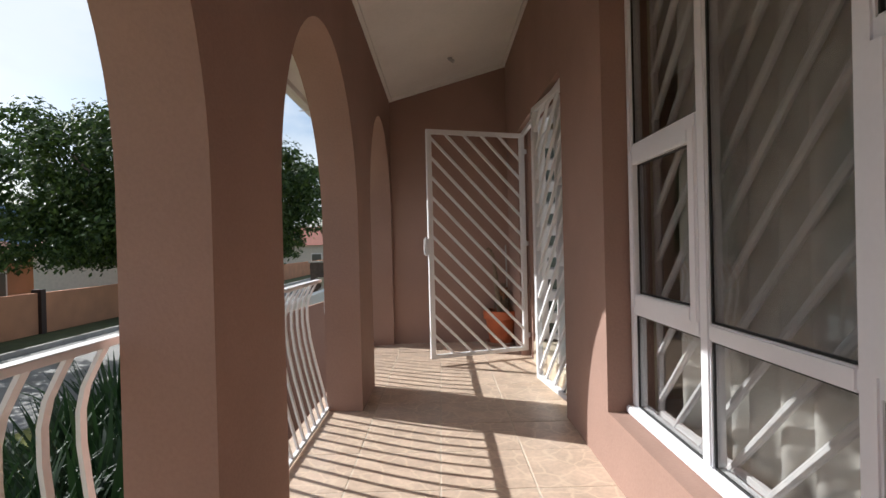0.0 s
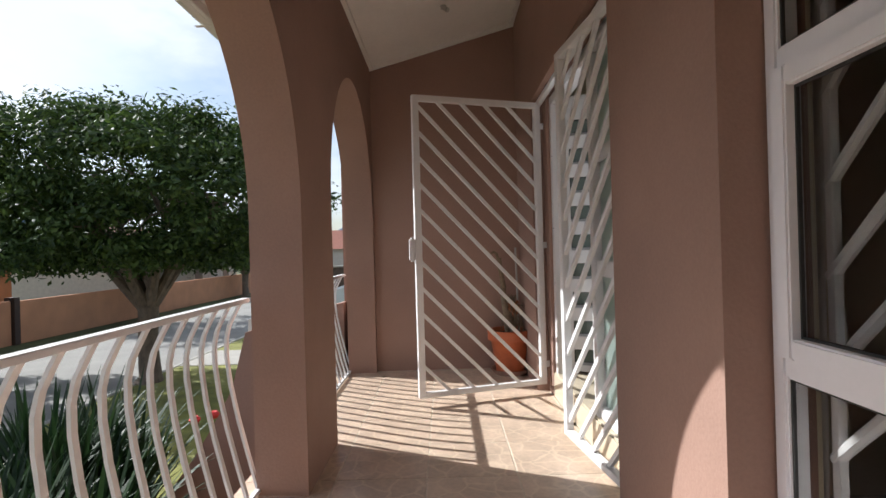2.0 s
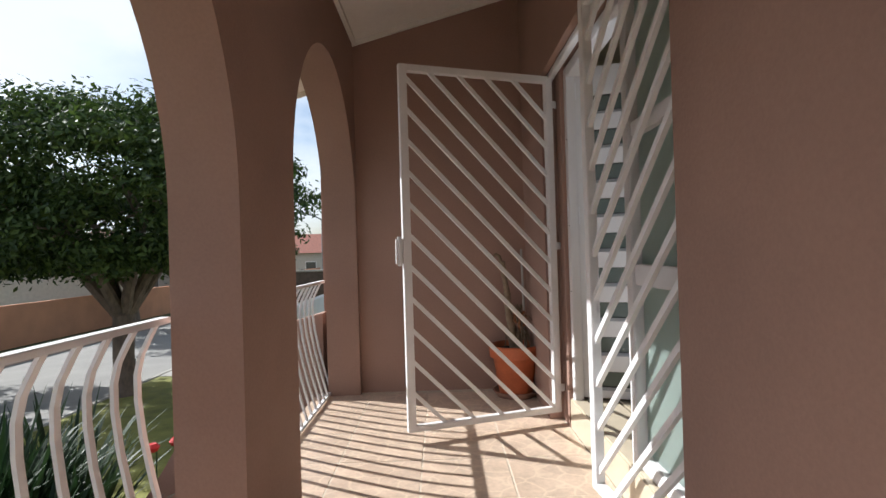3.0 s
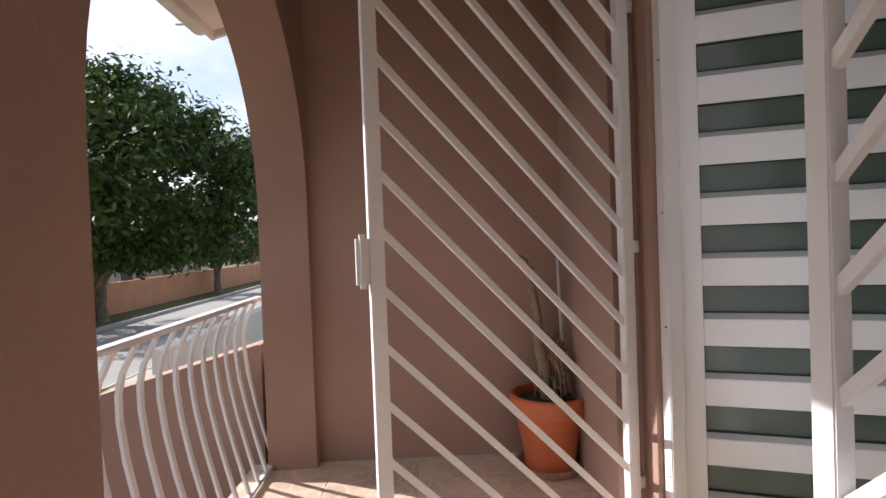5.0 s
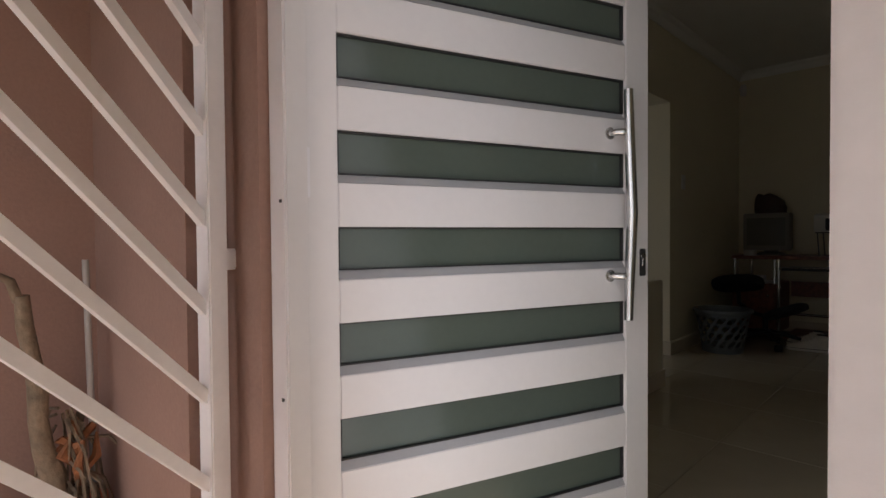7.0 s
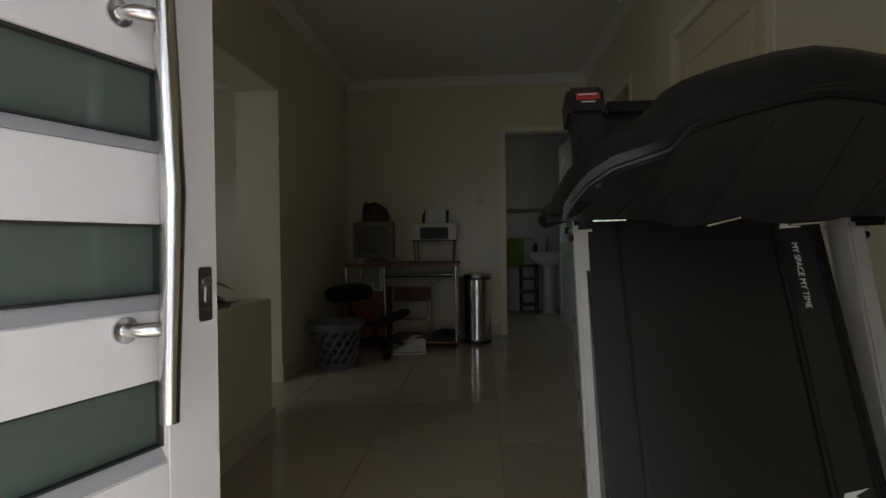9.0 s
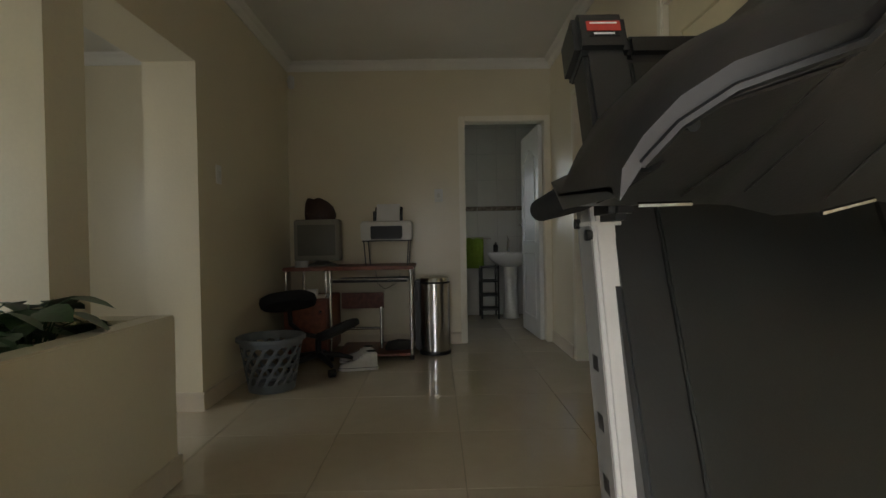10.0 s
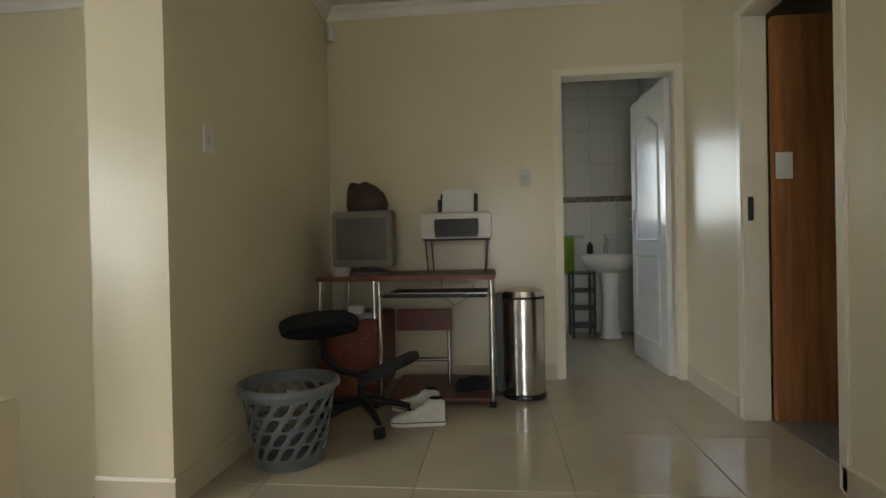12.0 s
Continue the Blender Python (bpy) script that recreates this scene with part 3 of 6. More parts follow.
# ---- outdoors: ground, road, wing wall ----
# takes the verge's grass colour, with the shade already in it
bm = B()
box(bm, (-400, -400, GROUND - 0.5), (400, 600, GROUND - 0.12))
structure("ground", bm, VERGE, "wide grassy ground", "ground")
bm = B()
box(bm, (-5.72, -60, GROUND - 0.3), (-0.54, 90, GROUND))
structure("lawn", bm, GRASS_M, "dry yellow-green lawn", "ground")
bm = B()
box(bm, (-10.8, -60, GROUND - 0.3), (-5.84, 120, GROUND - 0.11))
structure("road", bm, ROAD, "sunlit grey asphalt road", "road")
for nm, x0, x1 in (("kerb_near", -5.84, -5.72), ("kerb_far", -10.96, -10.8)):
    bm = B()
    box(bm, (x0, -60, GROUND - 0.3), (x1, 120, GROUND + 0.02))
    structure(nm, bm, KERB, "pale concrete kerb beside the road", "kerb", bevel=0.02)
# the verge's shade is in its dark grass colour
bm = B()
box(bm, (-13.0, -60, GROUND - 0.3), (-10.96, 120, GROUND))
structure("verge", bm, VERGE, "grass verge with shade put into its colour", "ground")
bm = B()
box(bm, (-5.71, 13.4, GROUND), (-2.2, 15.2, GROUND + 0.012))
structure("driveway", bm, KERB, "bright concrete driveway crossing the lawn", "pavement")

# curved wing wall at the porch end
bm = B()
top = [(-0.48, 0.60)]
for k in range(13):
    u = k / 12
    top.append((-0.5 - 0.86 * u, 0.60 - 0.24 * u))
for k in range(1, 15):
    u = k / 14
    top.append((-1.36 - 0.02 - 1.55 * u, 0.36 - 0.28 - 1.6 * (1 - (1 - u) ** 2.0)))
outl = [(-0.48, GROUND)] + top + [(top[-1][0], GROUND)]
prism(bm, outl, lambda p: (p[0], 6.14, p[1]), lambda p: (p[0], 6.32, p[1]))
wing = part("wing_wall", bm, PLASTER, bevel=0.0)
tagged(wing, "pinkish brown plastered wing wall with a curved sloping top", "wall", kind="structure")
bm = B()
box(bm, (-2.05, 8.0, GROUND), (-1.9, 16.0, 0.25))
structure("white_side_wall", bm, TARP, "white painted low wall beside the drive", "wall", bevel=0.01)

# ---- things: porch ----


def railing(y0, y1):
    """White steel railing with bellied bars between two piers."""
    t = thing("porch_railing", "white painted steel railing with bellied bars", "railing", (-0.47, y0, 0), group="porch railings")
    bm = B()
    box(bm, (-0.02, 0.0, 0.835), (0.02, y1 - y0, 0.855))
    part("top_rail", bm, WHITE_METAL, t, bevel=0.003)
    bm = B()
    box(bm, (0.045, 0.0, 0.012), (0.07, y1 - y0, 0.03))
    part("bottom_rail", bm, WHITE_METAL, t, bevel=0.003)
    prof = [(-0.002, 0.836), (-0.022, 0.80), (-0.052, 0.74), (-0.066, 0.68), (-0.066, 0.60), (-0.052, 0.48), (-0.022, 0.33), (0.015, 0.18), (0.055, 0.025)]
    bm = B()
    w, d = 0.0115, 0.006
    rows = []
    for x, z in prof:
        rows.append([bm.verts.new((x + a * d, b * w, z)) for a, b in ((-1, -1), (1, -1), (1, 1), (-1, 1))])
    for a, b in zip(rows, rows[1:]):
        for k in range(4):
            bm.faces.new((a[k], a[(k + 1) % 4], b[(k + 1) % 4], b[k]))
    bm.faces.new(rows[0])
    bm.faces.new(list(reversed(rows[-1])))
    first = part("bar", bm, WHITE_METAL, t)
    n = max(2, round((y1 - y0) / 0.118))
    for k in range(n):
        ob = first if k == 0 else new("bar", first.data)
        ob.parent = t
        ob.location = (0, (k + 0.5) * (y1 - y0) / n, 0)
    return t


railing(0.03, 1.74)
railing(2.09, 3.86)
railing(4.26, END + 0.03)


def clip_diag(w, h, c, s):
    """The stretch of the line z = c + s*y inside a w by h panel."""
    za, zb = (0 - c) / s, (h - c) / s
    lo, hi = max(0.0, min(za, zb)), min(w, max(za, zb))
    return None if hi - lo < 0.04 else ((lo, c + s * lo), (hi, c + s * hi))


def gate_leaf(name, hinge, turn, w, h, slope, label, lock):
    """Security gate leaf along local +x from its hinge, with slanting bars."""
    t = thing(name, label, "gate", hinge, turn, group="security gate leaves")
    q = 0.019
    for nm, lo, hi in (("hinge_stile", (0, -q, 0), (0.045, q, h)), ("free_stile", (w - 0.045, -q, 0), (w, q, h)),
                       ("top_rail", (0.045, -q, h - 0.04), (w - 0.045, q, h)), ("bottom_rail", (0.045, -q, 0), (w - 0.045, q, 0.035))):
        boxpart(nm, lo, hi, WHITE_METAL, t, bevel=0.003)
    iw, ih = w - 0.09, h - 0.075
    step = 0.1745
    c = (0.348 if slope > 0 else 1.095 + abs(slope) * iw) - 14 * step
    while c < ih + iw:
        seg = clip_diag(iw, ih, c, slope)
        if seg:
            (ya, za), (yb, zb) = seg
            d = Vector((yb - ya, 0, zb - za)).normalized()
            u = Vector((-d.z, 0, d.x)) * 0.011
            bm = B()
            a, b = Vector((0.045 + ya, 0, 0.035 + za)), Vector((0.045 + yb, 0, 0.035 + zb))
            vs = []
            for p in (a - d * 0.008, b + d * 0.008):
                vs.append([bm.verts.new(p + u * su + Vector((0, sv * 0.009, 0))) for su, sv in ((-1, -1), (1, -1), (1, 1), (-1, 1))])
            for k in range(4):
                bm.faces.new((vs[0][k], vs[0][(k + 1) % 4], vs[1][(k + 1) % 4], vs[1][k]))
            bm.faces.new(vs[0])
            bm.faces.new(list(reversed(vs[1])))
            part("bar", bm, WHITE_METAL, t)
        c += step
    if lock:
        lk = boxpart("lock_box", (w, -0.016, 0.912), (w + 0.04, 0.022, 1.074), WHITE_METAL, t, "white steel lock box", bevel=0.012)
        bm = B()
        box(bm, (w - 0.034, -0.024, 0.872), (w - 0.012, -0.018, 0.922))
        part("lock_cylinder", bm, CHROME, lk, "steel lock cylinder", bevel=0.002)
    for z in (0.14, 1.0, 1.86):
        boxpart("hinge_lug", (-0.045, -0.006, z - 0.022), (0.0, 0.006, z + 0.022), WHITE_METAL, t)
    return t


gate_leaf("security_gate", (1.138, 5.29, 0.06), 198.2, 0.952, 2.025, 1.008, "white steel security gate leaf with slanting bars, swung open", True)
gate_leaf("security_gate", (1.138, 3.575, 0.06), 97.0, 0.705, 2.0, -1.026, "white slanting-bar security gate leaf half closed over the sidelight", False)
t = thing("gate_frame", "white steel frame of the security gate", "frame", (1.12, 0, 0))
boxpart("head", (0, 3.56, 2.066), (0.035, 5.33, 2.105), WHITE_METAL, t)
for z in (0.2, 1.06, 1.92):
    boxpart("keeper", (0.0, 5.30, z - 0.02), (0.03, 5.334, z + 0.02), WHITE_METAL, t)

# door frame and sidelight
t = thing("door_frame", "white door frame with an obscure glass sidelight", "door frame", (1.19, 0, FLOOR))
H = 2.09 - FLOOR
for nm, lo, hi in (("jamb", (0, 5.122, -0.01), (0.05, 5.184, H)), ("mullion", (0, 4.175, -0.01), (0.09, 4.24, H)), ("jamb", (0, 3.562, -0.01), (0.09, 3.62, H)),
                   ("head", (0, 3.62, H - 0.06), (0.09, 4.175, H)), ("head", (0, 4.24, H - 0.06), (0.09, 5.122, H)),
                   ("transom", (0.01, 3.62, 0.72), (0.08, 4.175, 0.80)), ("transom", (0.01, 3.62, 1.30), (0.08, 4.175, 1.36)), ("sill", (0.01, 3.62, 0.0), (0.08, 4.175, 0.06))):
    boxpart(nm, lo, hi, DOOR_WHITE, t)
for z0, z1 in ((0.06, 0.72), (0.80, 1.30), (1.36, H - 0.06)):
    boxpart("pane", (0.04, 3.62, z0), (0.05, 4.175, z1), SIDE_GLASS, t, "pale green obscure glass", bevel=0)
for z in (0.12, 0.62, 1.0, 1.5):
    boxpart("screw", (-0.003, 5.135, z), (0.0, 5.141, z + 0.006), BLACK_IRON, t, bevel=0)

# front door leaf, local +x from the hinge, visible face at -y
door = thing("front_door", "white front door with horizontal strips of frosted glass, standing open", "door", (1.226, 5.148, FLOOR + 0.012), -19.5)
W, HD, TH = 0.953, 1.90, 0.045
GL0, GL1 = 0.085, 0.868
strips = [1.9155 - 0.1977 * k - FLOOR - 0.012 for k in range(9)]
rails = []
zc = 0.0
for top_z in sorted(strips):
    rails.append((zc, top_z - 0.108))
    zc = top_z
rails.append((zc, HD))
boxpart("hinge_stile", (0, 0, 0), (GL0, TH, HD), DOOR_WHITE, door, bevel=0.003)
boxpart("lock_stile", (GL1, 0, 0), (W, TH, HD), DOOR_WHITE, door, bevel=0.003)
for a, b in rails:
    boxpart("rail", (GL0, 0.0, a), (GL1, TH, b), DOOR_WHITE, door, bevel=0.002)
for zt in strips:
    bm = B()
    box(bm, (GL0 + 0.002, 0.018, zt - 0.106), (GL1 - 0.002, 0.026, zt - 0.002))
    pane = part("glass_strip", bm, FROST, door, "green-grey frosted glass strip")
    bm = B()
    prism(bm, [(0.001, -0.1075), (0.018, -0.1075), (0.018, -0.090), (0.013, -0.090)], lambda p: (GL0 + 0.001, p[0], zt + p[1]), lambda p: (GL1 - 0.001, p[0], zt + p[1]))
    part("bead", bm, GREY_TRIM, pane, "grey glazing bead")
    bm = B()
    for lo, hi in (((GL0, 0.008, zt - 0.004), (GL1, 0.018, zt)), ((GL0, 0.008, zt - 0.089), (GL0 + 0.004, 0.018, zt - 0.004)), ((GL1 - 0.004, 0.008, zt - 0.089), (GL1, 0.018, zt - 0.004)), ((GL0, 0.009, zt - 0.0895), (GL1, 0.018, zt - 0.0865))):
        box(bm, lo, hi)
    part("seal", bm, DARK_SEAL, pane, "black glazing seal")
bm = B()
tube(bm, [(0.842, -0.036, 0.70), (0.842, -0.0375, 0.76), (0.842, -0.049, 0.98), (0.842, -0.0375, 1.24), (0.842, -0.036, 1.30)], [0.0115, 0.0125, 0.0145, 0.0125, 0.0115], 14)
hd = part("pull_handle", bm, CHROME, door, "bowed brushed steel pull handle", smooth=True)
for z in (0.815, 1.19):
    tubepart("standoff", [(0.842, -0.037, z), (0.832, -0.034, z), (0.818, -0.024, z), (0.812, -0.001, z)], 0.009, CHROME, hd)
    bm = B()
    tube(bm, [(0.812, -0.004, z), (0.812, 0.0, z)], 0.016, 16)
    part("rose", bm, CHROME, hd)
bm = B()
box(bm, (0.917, -0.004, 0.81), (0.940, 0.0, 0.885))
lockp = part("lock_plate", bm, BLACK_IRON, door, "black lock escutcheon", bevel=0.002)
tubepart("cylinder", [(0.9275, -0.008, 0.865), (0.9275, -0.003, 0.865)], 0.008, CHROME, lockp, "steel cylinder")
boxpart("cylinder_lower", (0.9235, -0.007, 0.835), (0.9315, -0.003, 0.862), CHROME, lockp, bevel=0.002)
for z in (0.22, 1.0, 1.72):
    hg = boxpart("hinge", (-0.012, -0.006, z), (0.028, 0.0, z + 0.1), WHITE_PVC, door, bevel=0.002)
    tubepart("pin", [(-0.006, -0.008, z), (-0.006, -0.008, z + 0.1)], 0.007, WHITE_PVC, hg)

# ---- bedroom window ----
win = thing("window_1", "white framed window with fixed and opening panes", "window", (1.195, 0, 0), kind="structure")
FX0, FX1 = 0.0, 0.055
YA, YB, YC, YD = 0.845, 1.455, 2.105, 2.76
ZA, ZB, ZC, ZD = 0.29, 0.76, 1.455, 2.315
q = 0.028
boxpart("window_sill", (-0.03, YA, ZA - 0.004), (FX1, YD, ZA + 0.03), WHITE_PVC, win, bevel=0.006)
for nm, lo, hi in (("window_frame", (FX0, YD - 0.045, ZA + 0.03), (FX1, YD, ZD)), ("window_frame", (FX0, YA, ZA + 0.03), (FX1, YA + 0.045, ZD)), ("head", (FX0, YA + 0.045, ZD - 0.045), (FX1, YD - 0.045, ZD)),
                   ("mullion", (FX0, YC - q, ZA + 0.03), (FX1, YC + q, ZD - 0.045)), ("mullion", (FX0, YB - q, ZA + 0.03), (FX1, YB + q, ZD - 0.045)),
                   ("transom", (FX0, YC + q, ZB - q), (FX1, YD - 0.045, ZB + q)), ("transom", (FX0, YB + q, ZB - q), (FX1, YC - q, ZB + q)), ("transom", (FX0, YA + 0.045, ZB - q), (FX1, YB - q, ZB + q)),
                   ("transom", (FX0, YC + q, ZC - q), (FX1, YD - 0.045, ZC + q)), ("transom", (FX0, YA + 0.045, ZC - q), (FX1, YB - q, ZC + q))):
    boxpart(nm, lo, hi, WHITE_PVC, win, bevel=0.006)
panes = [(YC + q, YD - 0.045, ZA + 0.03, ZB - q, 0), (YC + q, YD - 0.045, ZB + q, ZC - q, 1), (YC + q, YD - 0.045, ZC + q, ZD - 0.045, 0),
         (YB + q, YC - q, ZA + 0.03, ZB - q, 0), (YB + q, YC - q, ZB + q, ZD - 0.045, 0),
         (YA + 0.045, YB - q, ZA + 0.03, ZB - q, 0), (YA + 0.045, YB - q, ZB + q, ZC - q, 1), (YA + 0.045, YB - q, ZC + q, ZD - 0.045, 0)]
for ya, yb, za, zb, sash in panes:
    if sash:
        for lo, hi in (((-0.012, ya - 0.008, za - 0.008), (0.03, ya + 0.04, zb + 0.008)), ((-0.012, yb - 0.04, za - 0.008), (0.03, yb + 0.008, zb + 0.008)),
                       ((-0.012, ya + 0.04, za - 0.008), (0.03, yb - 0.04, za + 0.04)), ((-0.012, ya + 0.04, zb - 0.04), (0.03, yb - 0.04, zb + 0.008))):
            boxpart("sash_rail", lo, hi, WHITE_PVC, win, bevel=0.005)
        ya, yb, za, zb = ya + 0.04, yb - 0.04, za + 0.04, zb - 0.04
    bm = B()
    box(bm, (0.02, ya, za), (0.024, yb, zb))
    pn = part("pane", bm, GLASS, win, "clear glass pane")
    pn.visible_shadow = False
    bm = B()
    s = 0.006
    for lo, hi in (((0.012, ya, za), (0.02, ya + s, zb)), ((0.012, yb - s, za), (0.02, yb, zb)), ((0.012, ya + s, za), (0.02, yb - s, za + s)), ((0.012, ya + s, zb - s), (0.02, yb - s, zb))):
        box(bm, lo, hi)
    part("gasket", bm, DARK_SEAL, win, "black glazing gasket")

# burglar guard behind the glass
t = thing("burglar_guard", "white slanting burglar bars behind the window", "burglar bars", (1.285, YA, ZA))
gw, gh = YD - 0.06 - YA, ZD - ZA
for nm, lo, hi in (("frame", (0, 0, 0.0), (0.02, gw, 0.025)), ("frame", (0, 0, gh - 0.025), (0.02, gw, gh)), ("frame", (0, 0, 0.025), (0.02, 0.025, gh - 0.025)), ("frame", (0, gw - 0.025, 0.025), (0.02, gw, gh - 0.025))):
    boxpart(nm, lo, hi, WHITE_METAL, t, bevel=0.002)
c = 0.065
while c < gh + gw:
    seg = clip_diag(gw, gh, c, -1.0)
    if seg:
        (ya, za), (yb, zb) = seg
        tubepart("bar", [(0.01, ya, za), (0.01, yb, zb)], 0.0145, WHITE_METAL, t, seg=8)
    c += 0.205
# curtains in folds, with a dark gap between the two
def curtain(y0, y1, x0):
    bm = B()
    n = int((y1 - y0) * 100)
    prev = None
    for k in range(n + 1):
        y = y0 + (y1 - y0) * k / n
        x = x0 + 0.022 * math.sin(y * 42) + 0.010 * math.sin(y * 17 + 1)
        cur = [bm.verts.new((x + 0.012 * math.sin(y * 9 + z), y + 0.008 * math.sin(3 * z), z)) for z in (FLOOR + 0.02, 0.9, 1.7, 2.5)]
        if prev:
            for i in range(3):
                bm.faces.new((prev[i], cur[i], cur[i + 1], prev[i + 1]))
        prev = cur
    cu = part("curtain", bm, CURTAIN, smooth=True)
    cu.modifiers.new("thickness", "SOLIDIFY").thickness = 0.002
    return tagged(cu, "pale grey curtain hanging in folds behind the window", "curtain", group="window curtains")


curtain(0.7, 2.58, 1.348)
curtain(2.79, 3.05, 1.37)

# ---- potted plant behind the gate ----
pot = thing("potted_plant", "dry leafless plant in an orange terracotta pot on a saucer", "plant pot", (0.955, 5.895, 0))
pot.scale = (1.05, 1.05, 1.07)
bm = B()
lathe(bm, [(0.0, 0.0), (0.13, 0.0), (0.155, 0.035), (0.16, 0.04), (0.148, 0.04), (0.125, 0.014), (0.0, 0.012)])
part("saucer", bm, material("chalky_saucer", (0.40, 0.24, 0.18), 0.9, var=0.3, scale=20, bump=0.3), pot, "chalk-stained clay saucer", smooth=True)
bm = B()
lathe(bm, [(0.0, 0.014), (0.11, 0.014), (0.15, 0.26), (0.152, 0.262), (0.172, 0.264), (0.176, 0.335), (0.17, 0.342), (0.158, 0.342), (0.152, 0.30), (0.0, 0.30)])
part("pot", bm, TERRACOTTA, pot, smooth=True)
bm = B()
lathe(bm, [(0.0, 0.318), (0.08, 0.312), (0.148, 0.305), (0.15, 0.302)])
part("soil", bm, SOIL, pot)
rng = random.Random(4)
for bx, by, hgt, r0, lean in ((0.0, 0.0, 0.60, 0.027, (-0.07, 0.02)), (0.03, 0.03, 0.30, 0.02, (0.03, 0.02))):
    pts, rs = [], []
    for k in range(9):
        u = k / 8
        pts.append((bx + lean[0] * u + rng.uniform(-0.008, 0.008), by + lean[1] * u + rng.uniform(-0.008, 0.008), 0.30 + hgt * u))
        rs.append(r0 * (1.15 - 0.6 * u) * rng.uniform(0.85, 1.15))
    tubepart("stem", pts, rs, DRY_STEM, pot, "brown ringed dry stem")
tubepart("stake", [(0.08, 0.03, 0.30), (0.07, 0.035, 0.98)], 0.008, PALE_GREY_STEEL, pot, "grey support stake")
tubepart("hook_stem", [(-0.07, 0.02, 0.885), (-0.085, 0.018, 0.935), (-0.11, 0.016, 0.95), (-0.13, 0.015, 0.935)], [0.012, 0.011, 0.01, 0.006], DRY_STEM, pot)
bm = B()
for k in range(46):
    a = rng.uniform(0, 6.28)
    r1 = rng.uniform(0.03, 0.14)
    z0 = rng.uniform(0.36, 0.62)
    p0 = Vector((0.01 + 0.02 * math.cos(a), 0.02 + 0.02 * math.sin(a), z0))
    p2 = Vector((0.01 + r1 * math.cos(a), 0.02 + r1 * math.sin(a), max(0.325, z0 - rng.uniform(0.05, 0.3))))
    mid = (p0 + p2) / 2 + Vector((0.02 * math.cos(a), 0.02 * math.sin(a), 0.02))
    tube(bm, [p0, mid, p2], [0.004, 0.0045, 0.002], 4)
part("dry_leaves", bm, DRY_STEM, pot, "tangle of withered leaf strips")
bm = B()
for k in range(9):
    a = rng.uniform(0, 6.28)
    tube(bm, [(0.04, 0.0, 0.42 + 0.015 * k), (0.04 + 0.04 * math.cos(a), 0.04 * math.sin(a), 0.47 + 0.012 * k), (0.05 + 0.03 * math.cos(a), 0.05 * math.sin(a), 0.54)], [0.008, 0.012, 0.003], 5)
part("husk", bm, DRY_HUSK, pot, "rust-coloured dry husk")

# ceiling lamp on the porch
t = thing("porch_spotlight", "small pewter ceiling spotlight", "lamp", (0.47, 5.3, 2.815))
bm = B()
tube(bm, [(0, 0, 0.0), (0, 0, -0.02)], [0.024, 0.02], 16)
part("base", bm, PALE_GREY_STEEL, t, smooth=True)
tubepart("head", [(0.0, 0, -0.014), (0.032, -0.02, -0.04)], [0.012, 0.018], PALE_GREY_STEEL, t)

# ---- things: hall ----
t = thing("planter", "cream plastered built-in planter with a low trailing plant", "planter", (0, 0, FLOOR))
PX0, PX1, PY0, PY1, PH = 2.26, 3.955, 5.515, 6.04, 0.66
for nm, lo, hi in (("front_wall", (PX0, PY0, -0.004), (PX1, PY0 + 0.10, PH)), ("end_wall", (PX1 - 0.14, PY0 + 0.10, -0.004), (PX1, PY1, PH)), ("end_wall", (PX0, PY0 + 0.10, -0.004), (PX0 + 0.1, PY1, PH)), ("rear_wall", (PX0 + 0.1, PY1 - 0.09, -0.004), (3.688, PY1, PH))):
    boxpart(nm, lo, hi, CREAM, t, bevel=0.006)
bm = B()
box(bm, (PX0 + 0.1, PY0 + 0.10, 0.2), (PX1 - 0.14, PY1 - 0.09, PH - 0.05))
part("soil", bm, SOIL, t, "dark potting soil")
for lo, hi in (((PX0, PY0 - 0.012, 0), (PX1 + 0.012, PY0, 0.105)), ((PX1, PY0, 0), (PX1 + 0.012, PY1, 0.105))):
    boxpart("skirting", lo, hi, SKIRT, t, bevel=0.002)


def leafy(name, label, at, n, spread, size, seed, mat=PLANT_LEAF):
    """A low plant of broad pointed leaves on thin stalks."""
    rng = random.Random(seed)
    t = thing(name, label, "plant", at)
    bm = B()
    bs = B()
    for k in range(n):
        a, r = rng.uniform(0, 6.28), spread * math.sqrt(rng.random())
        tip = Vector((r * math.cos(a), 0.55 * r * math.sin(a), rng.uniform(0.05, 0.17)))
        tube(bs, [Vector((0.25 * tip.x, 0.25 * tip.y, 0)), Vector((0.7 * tip.x, 0.7 * tip.y, tip.z * 0.9)), tip], 0.003, 4)
        d = Vector((math.cos(a), math.sin(a), rng.uniform(-0.5, 0.1))).normalized()
        s = Vector((-d.y, d.x, rng.uniform(-0.3, 0.3))).normalized()
        up = d.cross(s)
        L = size * rng.uniform(0.7, 1.2)
        rows = []
        for u, w in ((0, 0.06), (0.2, 0.42), (0.45, 0.5), (0.75, 0.33), (1.0, 0.01)):
            c = tip + d * L * u - Vector((0, 0, 1)) * L * 0.25 * u * u
            rows.append((bm.verts.new(c - s * w * L + up * 0.1 * L * w), bm.verts.new(c), bm.verts.new(c + s * w * L + up * 0.1 * L * w)))
        for p, q2 in zip(rows, rows[1:]):
            bm.faces.new((p[0], p[1], q2[1], q2[0]))
            bm.faces.new((p[1], p[2], q2[2], q2[1]))
    ob = part("leaves", bm, mat, t, smooth=True)
    part("stalk", bs, mat, t)
    return t


